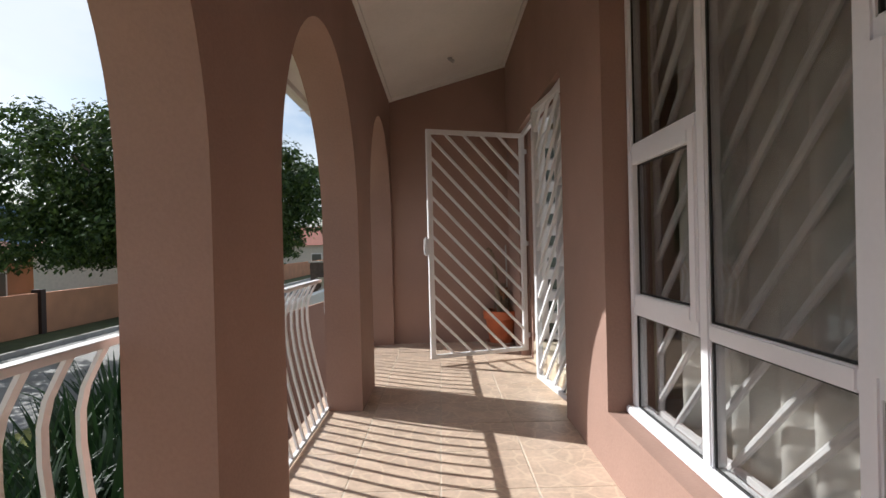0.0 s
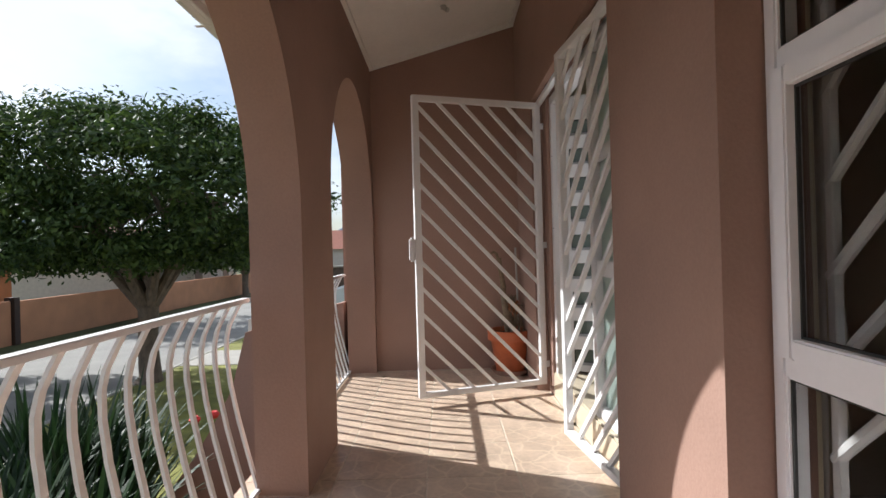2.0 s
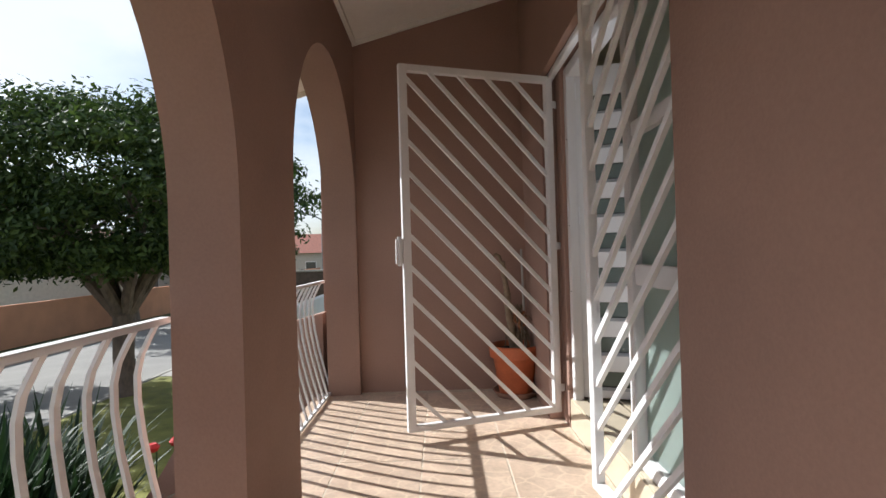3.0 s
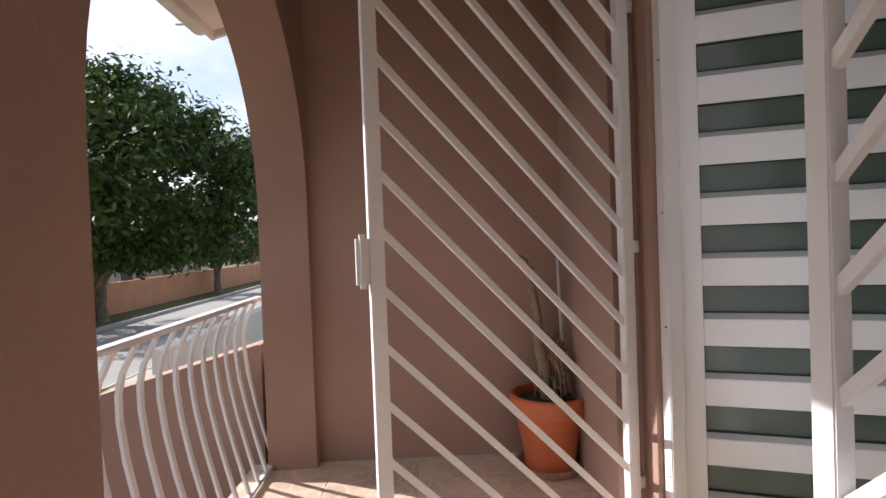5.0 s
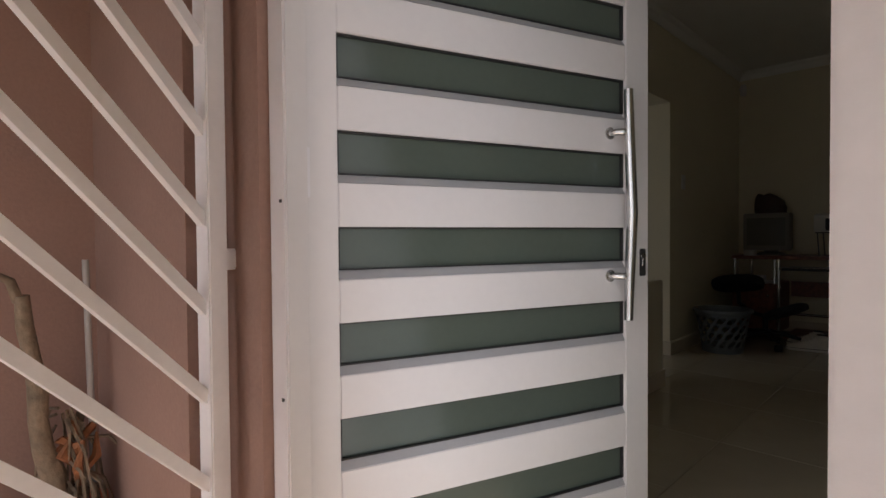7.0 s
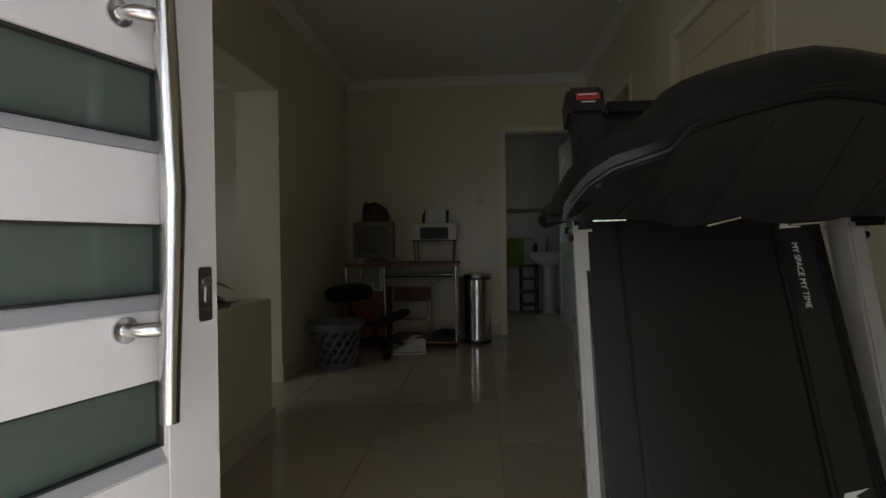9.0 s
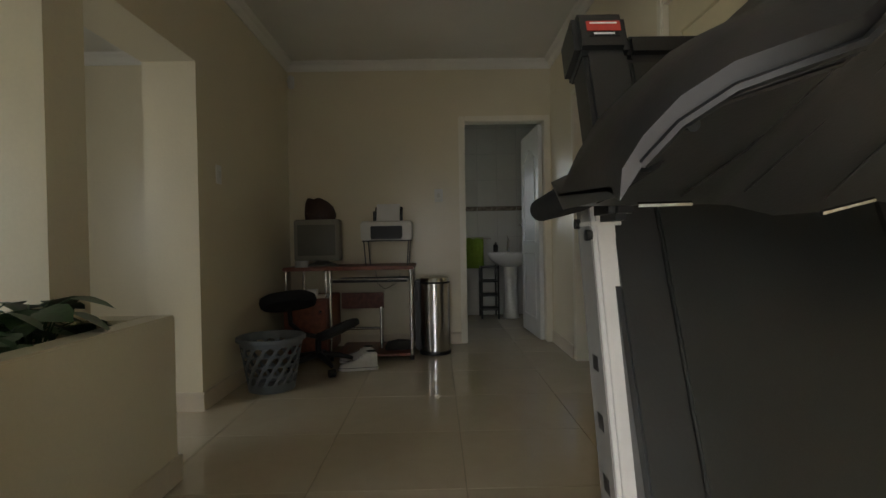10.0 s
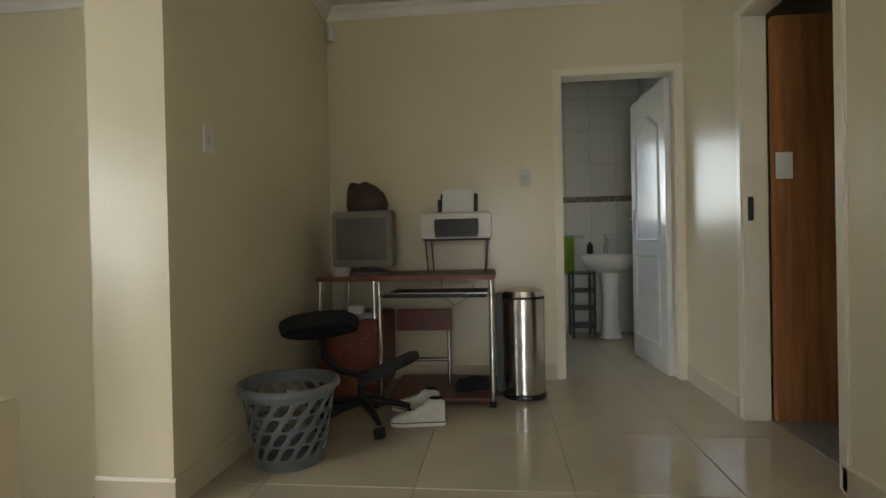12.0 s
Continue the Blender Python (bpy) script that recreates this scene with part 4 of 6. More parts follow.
for k, x in enumerate((2.75, 3.05, 3.3, 3.5)):
    leafy("house_plant", "low broad-leaved green plant growing in the planter", (x, 5.74, FLOOR + 0.60), 34, 0.19, 0.115, 10 + k)


def door_casing(name, axis, at, a0, a1, top, depth, label, proud):
    """Steel door frame round an opening a0..a1."""
    t = thing(name, label, "door frame", (0, 0, FLOOR), kind="structure")
    y0, y1 = (at - depth - 0.012, at + 0.012) if proud > 0 else (at - 0.012, at + depth + 0.012)
    for nm, lo, hi in (("jamb", (a0 - 0.035, y0, 0), (a0 + 0.022, y1, top)), ("jamb", (a1 - 0.022, y0, 0), (a1 + 0.035, y1, top)), ("head", (a0 + 0.022, y0, top - 0.05), (a1 - 0.022, y1, top))):
        if axis == "y":
            lo, hi = (lo[1], lo[0], lo[2]), (hi[1], hi[0], hi[2])
        boxpart(nm, lo, hi, TRIM_IN, t, bevel=0.008)
    return t


door_casing("door_frame_bath", "y", BACK, 3.455, 4.225, 2.08, 0.13, "cream painted steel frame of the bathroom doorway", -1)
door_casing("door_frame_room", "x", RIGHT, 5.10, 5.87, 2.08, 0.11, "cream painted steel frame of the open doorway", 1)
door_casing("door_frame_closet", "x", RIGHT, 3.36, 4.30, 2.05, 0.11, "cream painted steel frame of the closed door", 1)


def panel_door(name, label, at, turn, w, mat, arched, handle):
    """Moulded panel door along local +x from the hinge; the visible face is at +y."""
    t = thing(name, label, "door", at, turn)
    h, th = 2.0, 0.04
    boxpart("leaf", (0, 0, 0), (w, th, h), mat, t, bevel=0.004)
    for z0, z1, arc in ((0.18, 0.80, False), (0.92, 1.82, arched)):
        x0, x1 = 0.13, w - 0.13
        path = [(x0, z0), (x1, z0)]
        if arc:
            for k in range(13):
                u = k / 12
                path.append((x1 + (x0 - x1) * u, z1 - 0.10 + 0.10 * math.sin(math.pi * u) ** 2))
        else:
            path += [(x1, z1), (x0, z1)]
        path.append((x0, z0))
        bm = B()
        tube(bm, [(x, th + 0.001, z) for x, z in path], 0.011, 6)
        part("moulding", bm, mat, t, smooth=True)
    if handle:
        hp = boxpart("handle_plate", (w - 0.085, th, 0.98), (w - 0.05, th + 0.006, 1.16), CHROME, t, "chrome handle plate", bevel=0.002)
        tubepart("lever", [(w - 0.067, th + 0.005, 1.09), (w - 0.067, th + 0.045, 1.09), (w - 0.09, th + 0.05, 1.09), (w - 0.18, th + 0.045, 1.088)], 0.008, CHROME, hp)
    return t


panel_door("bathroom_door", "white moulded panel door with an arched panel, standing open", (BACK + 0.06, 3.482, FLOOR + 0.008), 3.0, 0.735, WHITE_DOOR_IN, True, True)
panel_door("closet_door", "cream painted panel door, closed", (3.385, RIGHT - 0.06, FLOOR + 0.008), 0, 0.888, CREAM_DOOR, False, False)
t = thing("wooden_door", "orange-brown veneered wooden door, standing open into the room", "door", (5.846, RIGHT - 0.125, FLOOR + 0.01), -90)
boxpart("leaf", (0, -0.04, 0), (0.735, 0.0, 2.0), BROWN_WOOD, t, bevel=0.003)
boxpart("notice_plate", (0.006, -0.046, 1.20), (0.085, -0.041, 1.33), PAPER, t, "small white plate on the door", bevel=0.002)
sp = thing("strike_plate", "worn steel strike plate on the door frame", "strike plate", (5.846, RIGHT - 0.03, FLOOR + 1.07))
boxpart("plate", (-0.003, -0.015, -0.06), (0.0, 0.012, 0.06), BLACK_IRON, sp, bevel=0.001)
bm = B()
box(bm, (INNER, -1.6, FLOOR - 0.004), (BACK - 0.02, RIGHT - 0.115, FLOOR + 0.006))
structure("carpet", bm, CARPET, "grey-brown bedroom carpet", "floor")


def switch(name, label, at, turn, w=0.075, h=0.115):
    t = thing(name, label, "light switch", at, turn)
    boxpart("plate", (-w / 2, -0.008, -h / 2), (w / 2, 0, h / 2), PAPER, t, bevel=0.003)
    boxpart("rocker", (-0.012, -0.012, -0.02), (0.012, -0.008, 0.02), PRINTER_WHITE, t, bevel=0.002)
    return t


switch("light_switch", "white light switch on the cream wall", (5.10, LEFT, 1.54), 0)
switch("light_switch", "white light switch beside the bathroom door", (BACK, 4.45, 1.53), -90)
t = thing("alarm_sensor", "small white alarm sensor in the corner under the cornice", "alarm sensor", (BACK - 0.05, LEFT - 0.05, 2.56))
bm = B()
lathe(bm, [(0.0, -0.05), (0.022, -0.05), (0.03, -0.03), (0.03, 0.04), (0.02, 0.06), (0.0, 0.06)], seg=14)
part("body", bm, PRINTER_WHITE, t, smooth=True)
tubepart("bracket", [(0.0, 0.0, 0.02), (0.05, 0.05, 0.03)], 0.01, PRINTER_WHITE, t)

# ---- folded treadmill ----
tm = thing("treadmill", "black folded treadmill with silver uprights, deck tipped up behind the console", "treadmill", (0, 0, FLOOR))
YL, YR, YM = 4.205, 3.565, 3.885


def deck_m():
    """Local frame of the tipped-up deck: x along the width, y up the deck, z out of the belt."""
    up = Vector((0.45, 0, 1.17)).normalized()
    side = Vector((0, -1, 0))
    out = side.cross(up)
    m = Matrix((side, up, out)).transposed().to_4x4()
    m.translation = Vector((2.43, YL - 0.005, 0.20))
    return m


DM = deck_m()
DL, DW = 1.145, 0.56


def deck_box(name, lo, hi, mat, parent, label="", bevel=0.004):
    bm = B()
    box(bm, lo, hi, DM)
    return part(name, bm, mat, parent, label, bevel)


deck = deck_box("deck", (0.02, 0, -0.075), (DW - 0.02, DL, -0.006), BLACK_PLASTIC, tm, "black treadmill deck", 0.01)
deck_box("belt", (0.085, 0.01, -0.006), (DW - 0.115, DL - 0.02, 0.004), BELT, deck, "black running belt")
deck_box("side_rail", (0.0, 0.0, -0.07), (0.08, DL, 0.012), DARK_GREY_PLASTIC, deck, "ribbed black foot rail", 0.008)
deck_box("side_rail", (DW - 0.11, 0.0, -0.07), (DW, DL, 0.012), DARK_GREY_PLASTIC, deck, "ribbed black foot rail", 0.008)
for k in range(3):
    x = DW - 0.03 + 0.008 * k
    deck_box("rib", (x, 0.02, 0.012), (x + 0.003, DL - 0.02, 0.015), BLACK_PLASTIC, deck, bevel=0)
cap = deck_box("end_cap", (-0.015, DL - 0.01, -0.085), (0.085, DL + 0.085, 0.02), DARK_GREY_PLASTIC, tm, "dark grey end cap", 0.012)
deck_box("warning_label", (0.008, DL + 0.034, 0.0205), (0.07, DL + 0.056, 0.0225), RED_LABEL, cap, "red warning label", 0)
deck_box("label_line", (0.014, DL + 0.049, 0.0226), (0.064, DL + 0.0525, 0.0232), WHITE_PRINT, cap, "white line of print", 0)
text_line = deck_box("label_strip", (0.012, DL + 0.022, 0.0205), (0.066, DL + 0.033, 0.0218), BLACK_PLASTIC, cap, "black strip with white print", 0)
deck_box("label_line", (0.02, DL + 0.0255, 0.0219), (0.058, DL + 0.0295, 0.0224), WHITE_PRINT, text_line, "white line of print", 0)
deck_box("end_cap", (DW - 0.085, DL - 0.01, -0.085), (DW + 0.015, DL + 0.085, 0.02), DARK_GREY_PLASTIC, tm, "dark grey end cap", 0.012)
deck_box("roller_cover", (0.085, DL - 0.005, -0.07), (DW - 0.085, DL + 0.05, 0.0), BLACK_PLASTIC, tm, "black rear roller cover", 0.012)


def text_part(name, words, size, m, mat, parent):
    cu = bpy.data.curves.new(name, "FONT")
    cu.body, cu.size, cu.extrude = words, size, 0.0006
    cu.align_x = "CENTER"
    tmp = bpy.data.objects.new(name, cu)
    scene.collection.objects.link(tmp)
    me = bpy.data.meshes.new_from_object(tmp.evaluated_get(bpy.context.evaluated_depsgraph_get()))
    bpy.data.objects.remove(tmp)
    me.transform(m)
    me.materials.append(mat)
    ob = new(name, me)
    ob.parent = parent
    return ob


bpy.context.view_layer.update()
# the slogan runs down the foot rail
turn_down = Matrix.Rotation(radians(-90), 4, "Z")
text_part("slogan", "MY SPACE MY TIME", 0.0185, DM @ Matrix.Translation((DW - 0.08, 0.685, 0.0125)) @ turn_down, WHITE_PRINT, deck)
for y in (0.80, 0.20):
    bm = B()
    prism(bm, [(0.0, 0.0), (0.05, 0.004), (0.03, 0.02), (0.06, 0.035), (0.01, 0.024)], lambda p: DM @ Vector((DW - 0.10 + p[0], y + p[1], 0.0124)), lambda p: DM @ Vector((DW - 0.10 + p[0], y + p[1], 0.0132)))
    part("logo", bm, WHITE_PRINT, deck, "white swoosh mark")
for k in range(5):
    deck_box("logo_bar", (DW - 0.085, 0.15 - 0.038 * k, 0.0124), (DW - 0.055, 0.173 - 0.038 * k, 0.0132), WHITE_PRINT, deck, "white block of print", 0)

# uprights lean back towards the top
for yc in (YL, YR):
    def U(y, z, dx, yc=yc):
        return (2.455 + 0.27 * (z - 0.03) + dx, yc + y, z)
    bm = B()
    prism(bm, [(-0.02, 0.0), (0.02, 0.0), (0.02, 0.085), (-0.02, 0.085)], lambda p: U(p[0], 0.05, p[1]), lambda p: U(p[0], 1.03, p[1]))
    up = part("upright", bm, SILVER_PAINT, tm, "silver powder-coated upright", 0.006)
    # thin sheet that makes the upright's outer side darker than its front
    bm = B()
    s = 1 if yc == YL else -1
    prism(bm, [(0.010, 0.06), (0.082, 0.06), (0.082, 1.02), (0.010, 1.02)], lambda p: U(s * 0.0195, p[1], p[0]), lambda p: U(s * 0.0225, p[1], p[0]))
    part("side_sheet", bm, GREY_SIDE, up, "thin mid grey sheet on the upright side")
    bm = B()
    prism(bm, [(-0.024, -0.004), (0.024, -0.004), (0.024, 0.09), (-0.024, 0.09)], lambda p: U(p[0], 0.95, p[1]), lambda p: U(p[0], 0.957, p[1]))
    part("clip", bm, PALE_GREY_STEEL, up, "thin pale steel clip", 0.001)
    for k in range(6):
        bm = B()
        s = 1 if yc == YL else -1
        prism(bm, [(0.034, 0.0), (0.058, 0.0), (0.058, 0.022), (0.034, 0.022)], lambda p: U(s * 0.0222, 0.30 + 0.085 * k + p[1], p[0]), lambda p: U(s * 0.0235, 0.30 + 0.085 * k + p[1], p[0]))
        part("letter_block", bm, BLACK_PLASTIC, up, "dark block of print")
    for z, dx in ((0.935, 0.014), (0.955, 0.07)):
        bm = B()
        s = 1 if yc == YL else -1
        tube(bm, [U(s * 0.02, z, dx), U(s * 0.030, z, dx)], 0.009, 12)
        part("bolt", bm, BLACK_PLASTIC, up, "black bolt cap", smooth=True)
    bm = B()
    box(bm, (2.25, yc - 0.03, 0.02), (3.15, yc + 0.03, 0.075))
    part("base_rail", bm, BLACK_IRON, tm, "black steel base rail", 0.008)
    for x in (2.28, 3.1):
        bm = B()
        tube(bm, [(x, yc - 0.03, 0.03), (x, yc + 0.03, 0.03)], 0.03, 14)
        part("foot", bm, BLACK_PLASTIC, tm, "black rubber foot", smooth=True)
for x in (2.3, 3.08):
    boxpart("cross_bar", (x - 0.025, YR + 0.03, 0.025), (x + 0.025, YL - 0.03, 0.07), BLACK_IRON, tm)
bm = B()
prism(bm, [(2.30, 0.08), (2.74, 0.08), (2.70, 0.26), (2.36, 0.28)], lambda p: (p[0], YR + 0.04, p[1]), lambda p: (p[0], YL - 0.04, p[1]))
part("motor_hood", bm, DARK_GREY_PLASTIC, tm, "dark grey motor hood", 0.02)

# console, lofted across its width
prof = [(0.0, 1.172), (0.06, 1.165), (0.14, 1.146), (0.20, 1.127), (0.232, 1.113), (0.247, 1.095), (0.262, 1.081), (0.30, 1.070), (0.345, 1.057), (0.38, 1.035), (0.405, 1.006), (0.42, 0.978)]
stations = [(-a, z) for a, z in reversed(prof[1:])] + prof


def console_section(dy, zt):
    e = max(0.0, (abs(dy) - 0.24) / 0.175)
    xb = 2.285 + 0.07 * e * e
    zl = 0.972 - 0.02 * math.sin(math.pi * min(1, abs(dy) / 0.22)) ** 2
    return xb, zl, zt


def loft(fn, name, mat, parent, label, smooth=True):
    bm = B()
    rows = []
    for dy, zt in stations:
        rows.append([bm.verts.new((x, YM + dy, z)) for x, z in fn(*console_section(dy, zt))])
    for a, b in zip(rows, rows[1:]):
        n = len(a)
        for k in range(n):
            bm.faces.new((a[k], a[(k + 1) % n], b[(k + 1) % n], b[k]))
    bm.faces.new(list(reversed(rows[0])))
    bm.faces.new(rows[-1])
    return part(name, bm, mat, parent, label, smooth=smooth)


def swell(zt):
    """Height of the hood over the rim, thinner towards the ends."""
    return 0.028 + 0.064 * min(1.0, max(0.0, (zt - 0.98) / 0.145))


console = loft(lambda xb, zl, zt: [(2.57, min(zl, zt - 0.01)), (xb + 0.012, zt - 0.012), (xb + 0.02, zt), (2.58, zt + 0.012), (2.64, zl + 0.04)], "console_back", DARK_GREY_PLASTIC, tm, "dark grey console back panel")
loft(lambda xb, zl, zt: [(xb - 0.002, zt - 0.016), (xb - 0.008, zt + 0.012), (xb + 0.012, zt + 0.6 * swell(zt)), (xb + 0.05, zt + 0.9 * swell(zt)), (xb + 0.11, zt + swell(zt)), (2.55, zt + 0.85 * swell(zt)), (2.60, zt + 0.01), (xb + 0.03, zt - 0.004)], "console_hood", BLACK_PLASTIC, tm, "black console hood")


def on_back(dy, u):
    """A point on the console back: u runs from the lower edge to the rim."""
    zt = np.interp(abs(dy), [a for a, _ in prof], [z for _, z in prof])
    xb, zl, zt = console_section(dy, float(zt))
    return Vector((2.57 + (xb + 0.012 - 2.57) * u - 0.003, YM + dy, zl + (zt - 0.012 - zl) * u - 0.003))


tubepart("rim_groove", [on_back(d, 0.985) for d, _ in stations[1:-1]], 0.003, BLACK_PLASTIC, console, "dark groove under the rim", seg=5)
tubepart("rim_lip", [on_back(d, 1.06) + Vector((-0.004, 0, 0)) for d, _ in stations[1:-1]], 0.005, BLACK_PLASTIC, console, "black rim", seg=6)
for d0, d1 in ((0.20, 0.17), (0.28, 0.24), (0.10, 0.07), (-0.10, -0.07), (-0.20, -0.17), (-0.28, -0.24)):
    tubepart("panel_seam", [on_back(d0, 0.12), on_back((d0 + d1) / 2, 0.5), on_back(d1, 0.9)], 0.0016, BLACK_PLASTIC, console, "dark panel joint", seg=5)
for d in (0.36, 0.235, -0.235, -0.36):
    p = on_back(d, 0.93)
    tubepart("screw", [p + Vector((-0.004, 0, -0.002)), p + Vector((0.002, 0, 0))], 0.006, BLACK_PLASTIC, console, "black screw")
for d in (0.29, 0.05, -0.12):
    a, b = on_back(d - 0.035, 0.03), on_back(d + 0.035, 0.03)
    tubepart("bracket_edge", [a, b], 0.004, CHROME, console, "bright bracket edge", seg=6)
for s in (1, -1):
    bm = B()
    tube(bm, [(2.44, YM + s * 0.37, 1.03), (2.52, YM + s * 0.38, 1.01), (2.62, YM + s * 0.385, 0.995), (2.74, YM + s * 0.385, 0.99), (2.885, YM + s * 0.385, 0.987), (2.905, YM + s * 0.385, 0.986)], [0.034, 0.032, 0.027, 0.0235, 0.022, 0.016], 16)
    part("hand_grip", bm, FOAM, tm, "black foam hand grip", smooth=True)
    bm = B()
    box(bm, (2.62, YM + s * 0.322 - 0.018, 0.955), (2.71, YM + s * 0.322 + 0.018, 1.02))
    part("console_arm", bm, BLACK_PLASTIC, tm, "black console bracket", 0.01)

# ---- computer corner ----
desk = thing("computer_desk", "reddish veneered computer desk on chrome tube legs", "desk", (0, 0, FLOOR))
DX0, DX1, DY0, DY1, DZ = 6.0, 6.60, 4.66, 5.70, 0.75
boxpart("desktop", (DX0, DY0, DZ - 0.03), (DX1, DY1, DZ), DESK_WOOD, desk, bevel=0.006)
tray = boxpart("keyboard_tray", (DX0 - 0.03, DY0 + 0.05, DZ - 0.125), (DX1 - 0.2, 5.30, DZ - 0.108), BLACK_PLASTIC, desk, "black sliding keyboard tray", bevel=0.004)
tubepart("tray_rail", [(DX0 - 0.025, DY0 + 0.05, DZ - 0.10), (DX0 - 0.025, 5.30, DZ - 0.10)], 0.006, CHROME, tray, "chrome tray rail")
for x, y in ((DX0 + 0.03, DY0 + 0.025), (DX1 - 0.04, DY0 + 0.025), (DX0 + 0.03, 5.33), (DX1 - 0.04, DY1 - 0.03)):
    tubepart("leg", [(x, y, 0.03), (x, y, DZ - 0.03)], 0.014, CHROME, desk, "chrome tube leg")
    tubepart("leg_foot", [(x, y, 0.0), (x, y, 0.035)], 0.02, BLACK_PLASTIC, desk, "black plastic foot")
tubepart("side_rail", [(DX0 + 0.03, DY0 + 0.025, 0.05), (DX1 - 0.04, DY0 + 0.025, 0.05)], 0.012, CHROME, desk)
boxpart("bottom_shelf", (DX0 + 0.02, DY0 + 0.04, 0.03), (DX1 - 0.05, 5.30, 0.05), DESK_WOOD, desk)
boxpart("back_panel", (DX1 - 0.13, 4.95, 0.36), (DX1 - 0.115, 5.32, 0.50), DESK_WOOD, desk, bevel=0.003)
tubepart("footrest", [(DX0 + 0.25, 4.95, 0.22), (DX0 + 0.25, 5.32, 0.22)], 0.012, CHROME, desk)
tubepart("inner_leg", [(DX0 + 0.25, 4.95, 0.05), (DX0 + 0.25, 4.95, 0.40)], 0.012, CHROME, desk)
cab = boxpart("drawer_cabinet", (DX0 + 0.02, 5.345, 0.05), (DX1 - 0.06, DY1, 0.50), DESK_WOOD, desk, bevel=0.005)
boxpart("cabinet_door", (DX0 + 0.003, 5.355, 0.06), (DX0 + 0.019, DY1 - 0.01, 0.49), DESK_WOOD, cab, bevel=0.003)
tubepart("knob", [(DX0 + 0.003, 5.40, 0.40), (DX0 - 0.015, 5.40, 0.40)], 0.009, CHROME, cab, "chrome knob")
for y in (5.36, DY1 - 0.02):
    tubepart("post", [(DX0 + 0.03, y, 0.50), (DX0 + 0.03, y, DZ - 0.03)], 0.012, CHROME, desk, "short chrome post")
bm = B()
tube(bm, [(6.45, 4.80, 0.66), (6.42, 4.84, 0.58), (6.42, 4.93, 0.53), (6.45, 5.0, 0.58), (6.5, 5.02, 0.68)], 0.0025, 5)
tagged(part("cable", bm, BLACK_PLASTIC), "thin black cable hanging under the desk", "cable")
bpy.data.objects["cable"].location.z = FLOOR

mon = thing("crt_monitor", "old beige-grey tube monitor on the desk", "monitor", (6.28, 5.44, FLOOR + DZ), -3)
bm = B()
rows = []
for x, hw, z0, z1 in ((-0.17, 0.185, 0.05, 0.38), (-0.12, 0.19, 0.045, 0.385), (-0.06, 0.185, 0.05, 0.38), (0.06, 0.15, 0.07, 0.33), (0.17, 0.11, 0.09, 0.27)):
    rows.append([bm.verts.new(v) for v in ((x, -hw, z0), (x, hw, z0), (x, hw, z1), (x, -hw, z1))])
for a, b in zip(rows, rows[1:]):
    for k in range(4):
        bm.faces.new((a[k], a[(k + 1) % 4], b[(k + 1) % 4], b[k]))
bm.faces.new(rows[0])
bm.faces.new(rows[-1])
case = part("case", bm, MONITOR, mon, bevel=0.008)
bm = B()
n = 8
grid = [[bm.verts.new((-0.172 - 0.014 * (1 - (2 * i / n - 1) ** 2) * (1 - (2 * j / n - 1) ** 2), -0.155 + 0.31 * i / n, 0.09 + 0.25 * j / n)) for j in range(n + 1)] for i in range(n + 1)]
for i in range(n):
    for j in range(n):
        bm.faces.new((grid[i][j], grid[i + 1][j], grid[i + 1][j + 1], grid[i][j + 1]))
part("screen", bm, SCREEN, mon, "dark curved tube screen", smooth=True)
bm = B()
lathe(bm, [(0.0, 0.0), (0.12, 0.0), (0.12, 0.015), (0.06, 0.03), (0.05, 0.05), (0.0, 0.05)], seg=24)
part("stand", bm, MONITOR, mon, smooth=True)

bag = thing("handbag", "dark brown leather bag slumped on the monitor", "bag", (6.24, 5.44, FLOOR + DZ + 0.383), 5)
bm = B()
rows = []
for z, hx, hy, oy in ((0.0, 0.075, 0.125, 0.0), (0.05, 0.085, 0.13, 0.0), (0.11, 0.06, 0.118, 0.01), (0.15, 0.03, 0.09, 0.03), (0.172, 0.012, 0.06, 0.05)):
    rows.append([bm.verts.new((hx * math.cos(a) * (1 + 0.1 * math.sin(3 * a + z * 20)), oy + hy * math.sin(a), z + 0.015 * math.sin(2 * a) * (z > 0))) for a in [2 * math.pi * k / 20 for k in range(20)]])
for a, b in zip(rows, rows[1:]):
    for k in range(20):
        bm.faces.new((a[k], a[(k + 1) % 20], b[(k + 1) % 20], b[k]))
bm.faces.new(list(reversed(rows[0])))
bm.faces.new(rows[-1])
part("body", bm, BAG_BROWN, bag, smooth=True)
tubepart("strap", [(-0.05, -0.1, 0.08), (-0.07, -0.05, 0.03), (-0.085, 0.03, 0.02), (-0.06, 0.11, 0.06)], 0.006, BAG_BROWN, bag)

st = thing("printer_stand", "thin black wire printer stand on the desk", "stand", (6.32, 4.89, FLOOR + DZ))
for y in (-0.185, 0.185):
    tubepart("leg_loop", [(-0.14, y * 0.92, 0.0), (-0.14, y, 0.20), (0.14, y, 0.20), (0.14, y * 0.92, 0.0)], 0.005, BLACK_IRON, st, seg=6)
for x in (-0.14, 0.0, 0.14):
    tubepart("shelf_wire", [(x, -0.20, 0.202), (x, 0.20, 0.202)], 0.005, BLACK_IRON, st, seg=6)
pr = thing("printer", "off-white inkjet printer holding a sheet of paper", "printer", (6.32, 4.89, FLOOR + DZ + 0.208))
bm = B()
prism(bm, [(-0.15, 0.0), (0.15, 0.0), (0.15, 0.16), (-0.10, 0.16), (-0.155, 0.145)], lambda p: (p[0], -0.21, p[1]), lambda p: (p[0], 0.21, p[1]))
part("case", bm, PRINTER_WHITE, pr, bevel=0.01)
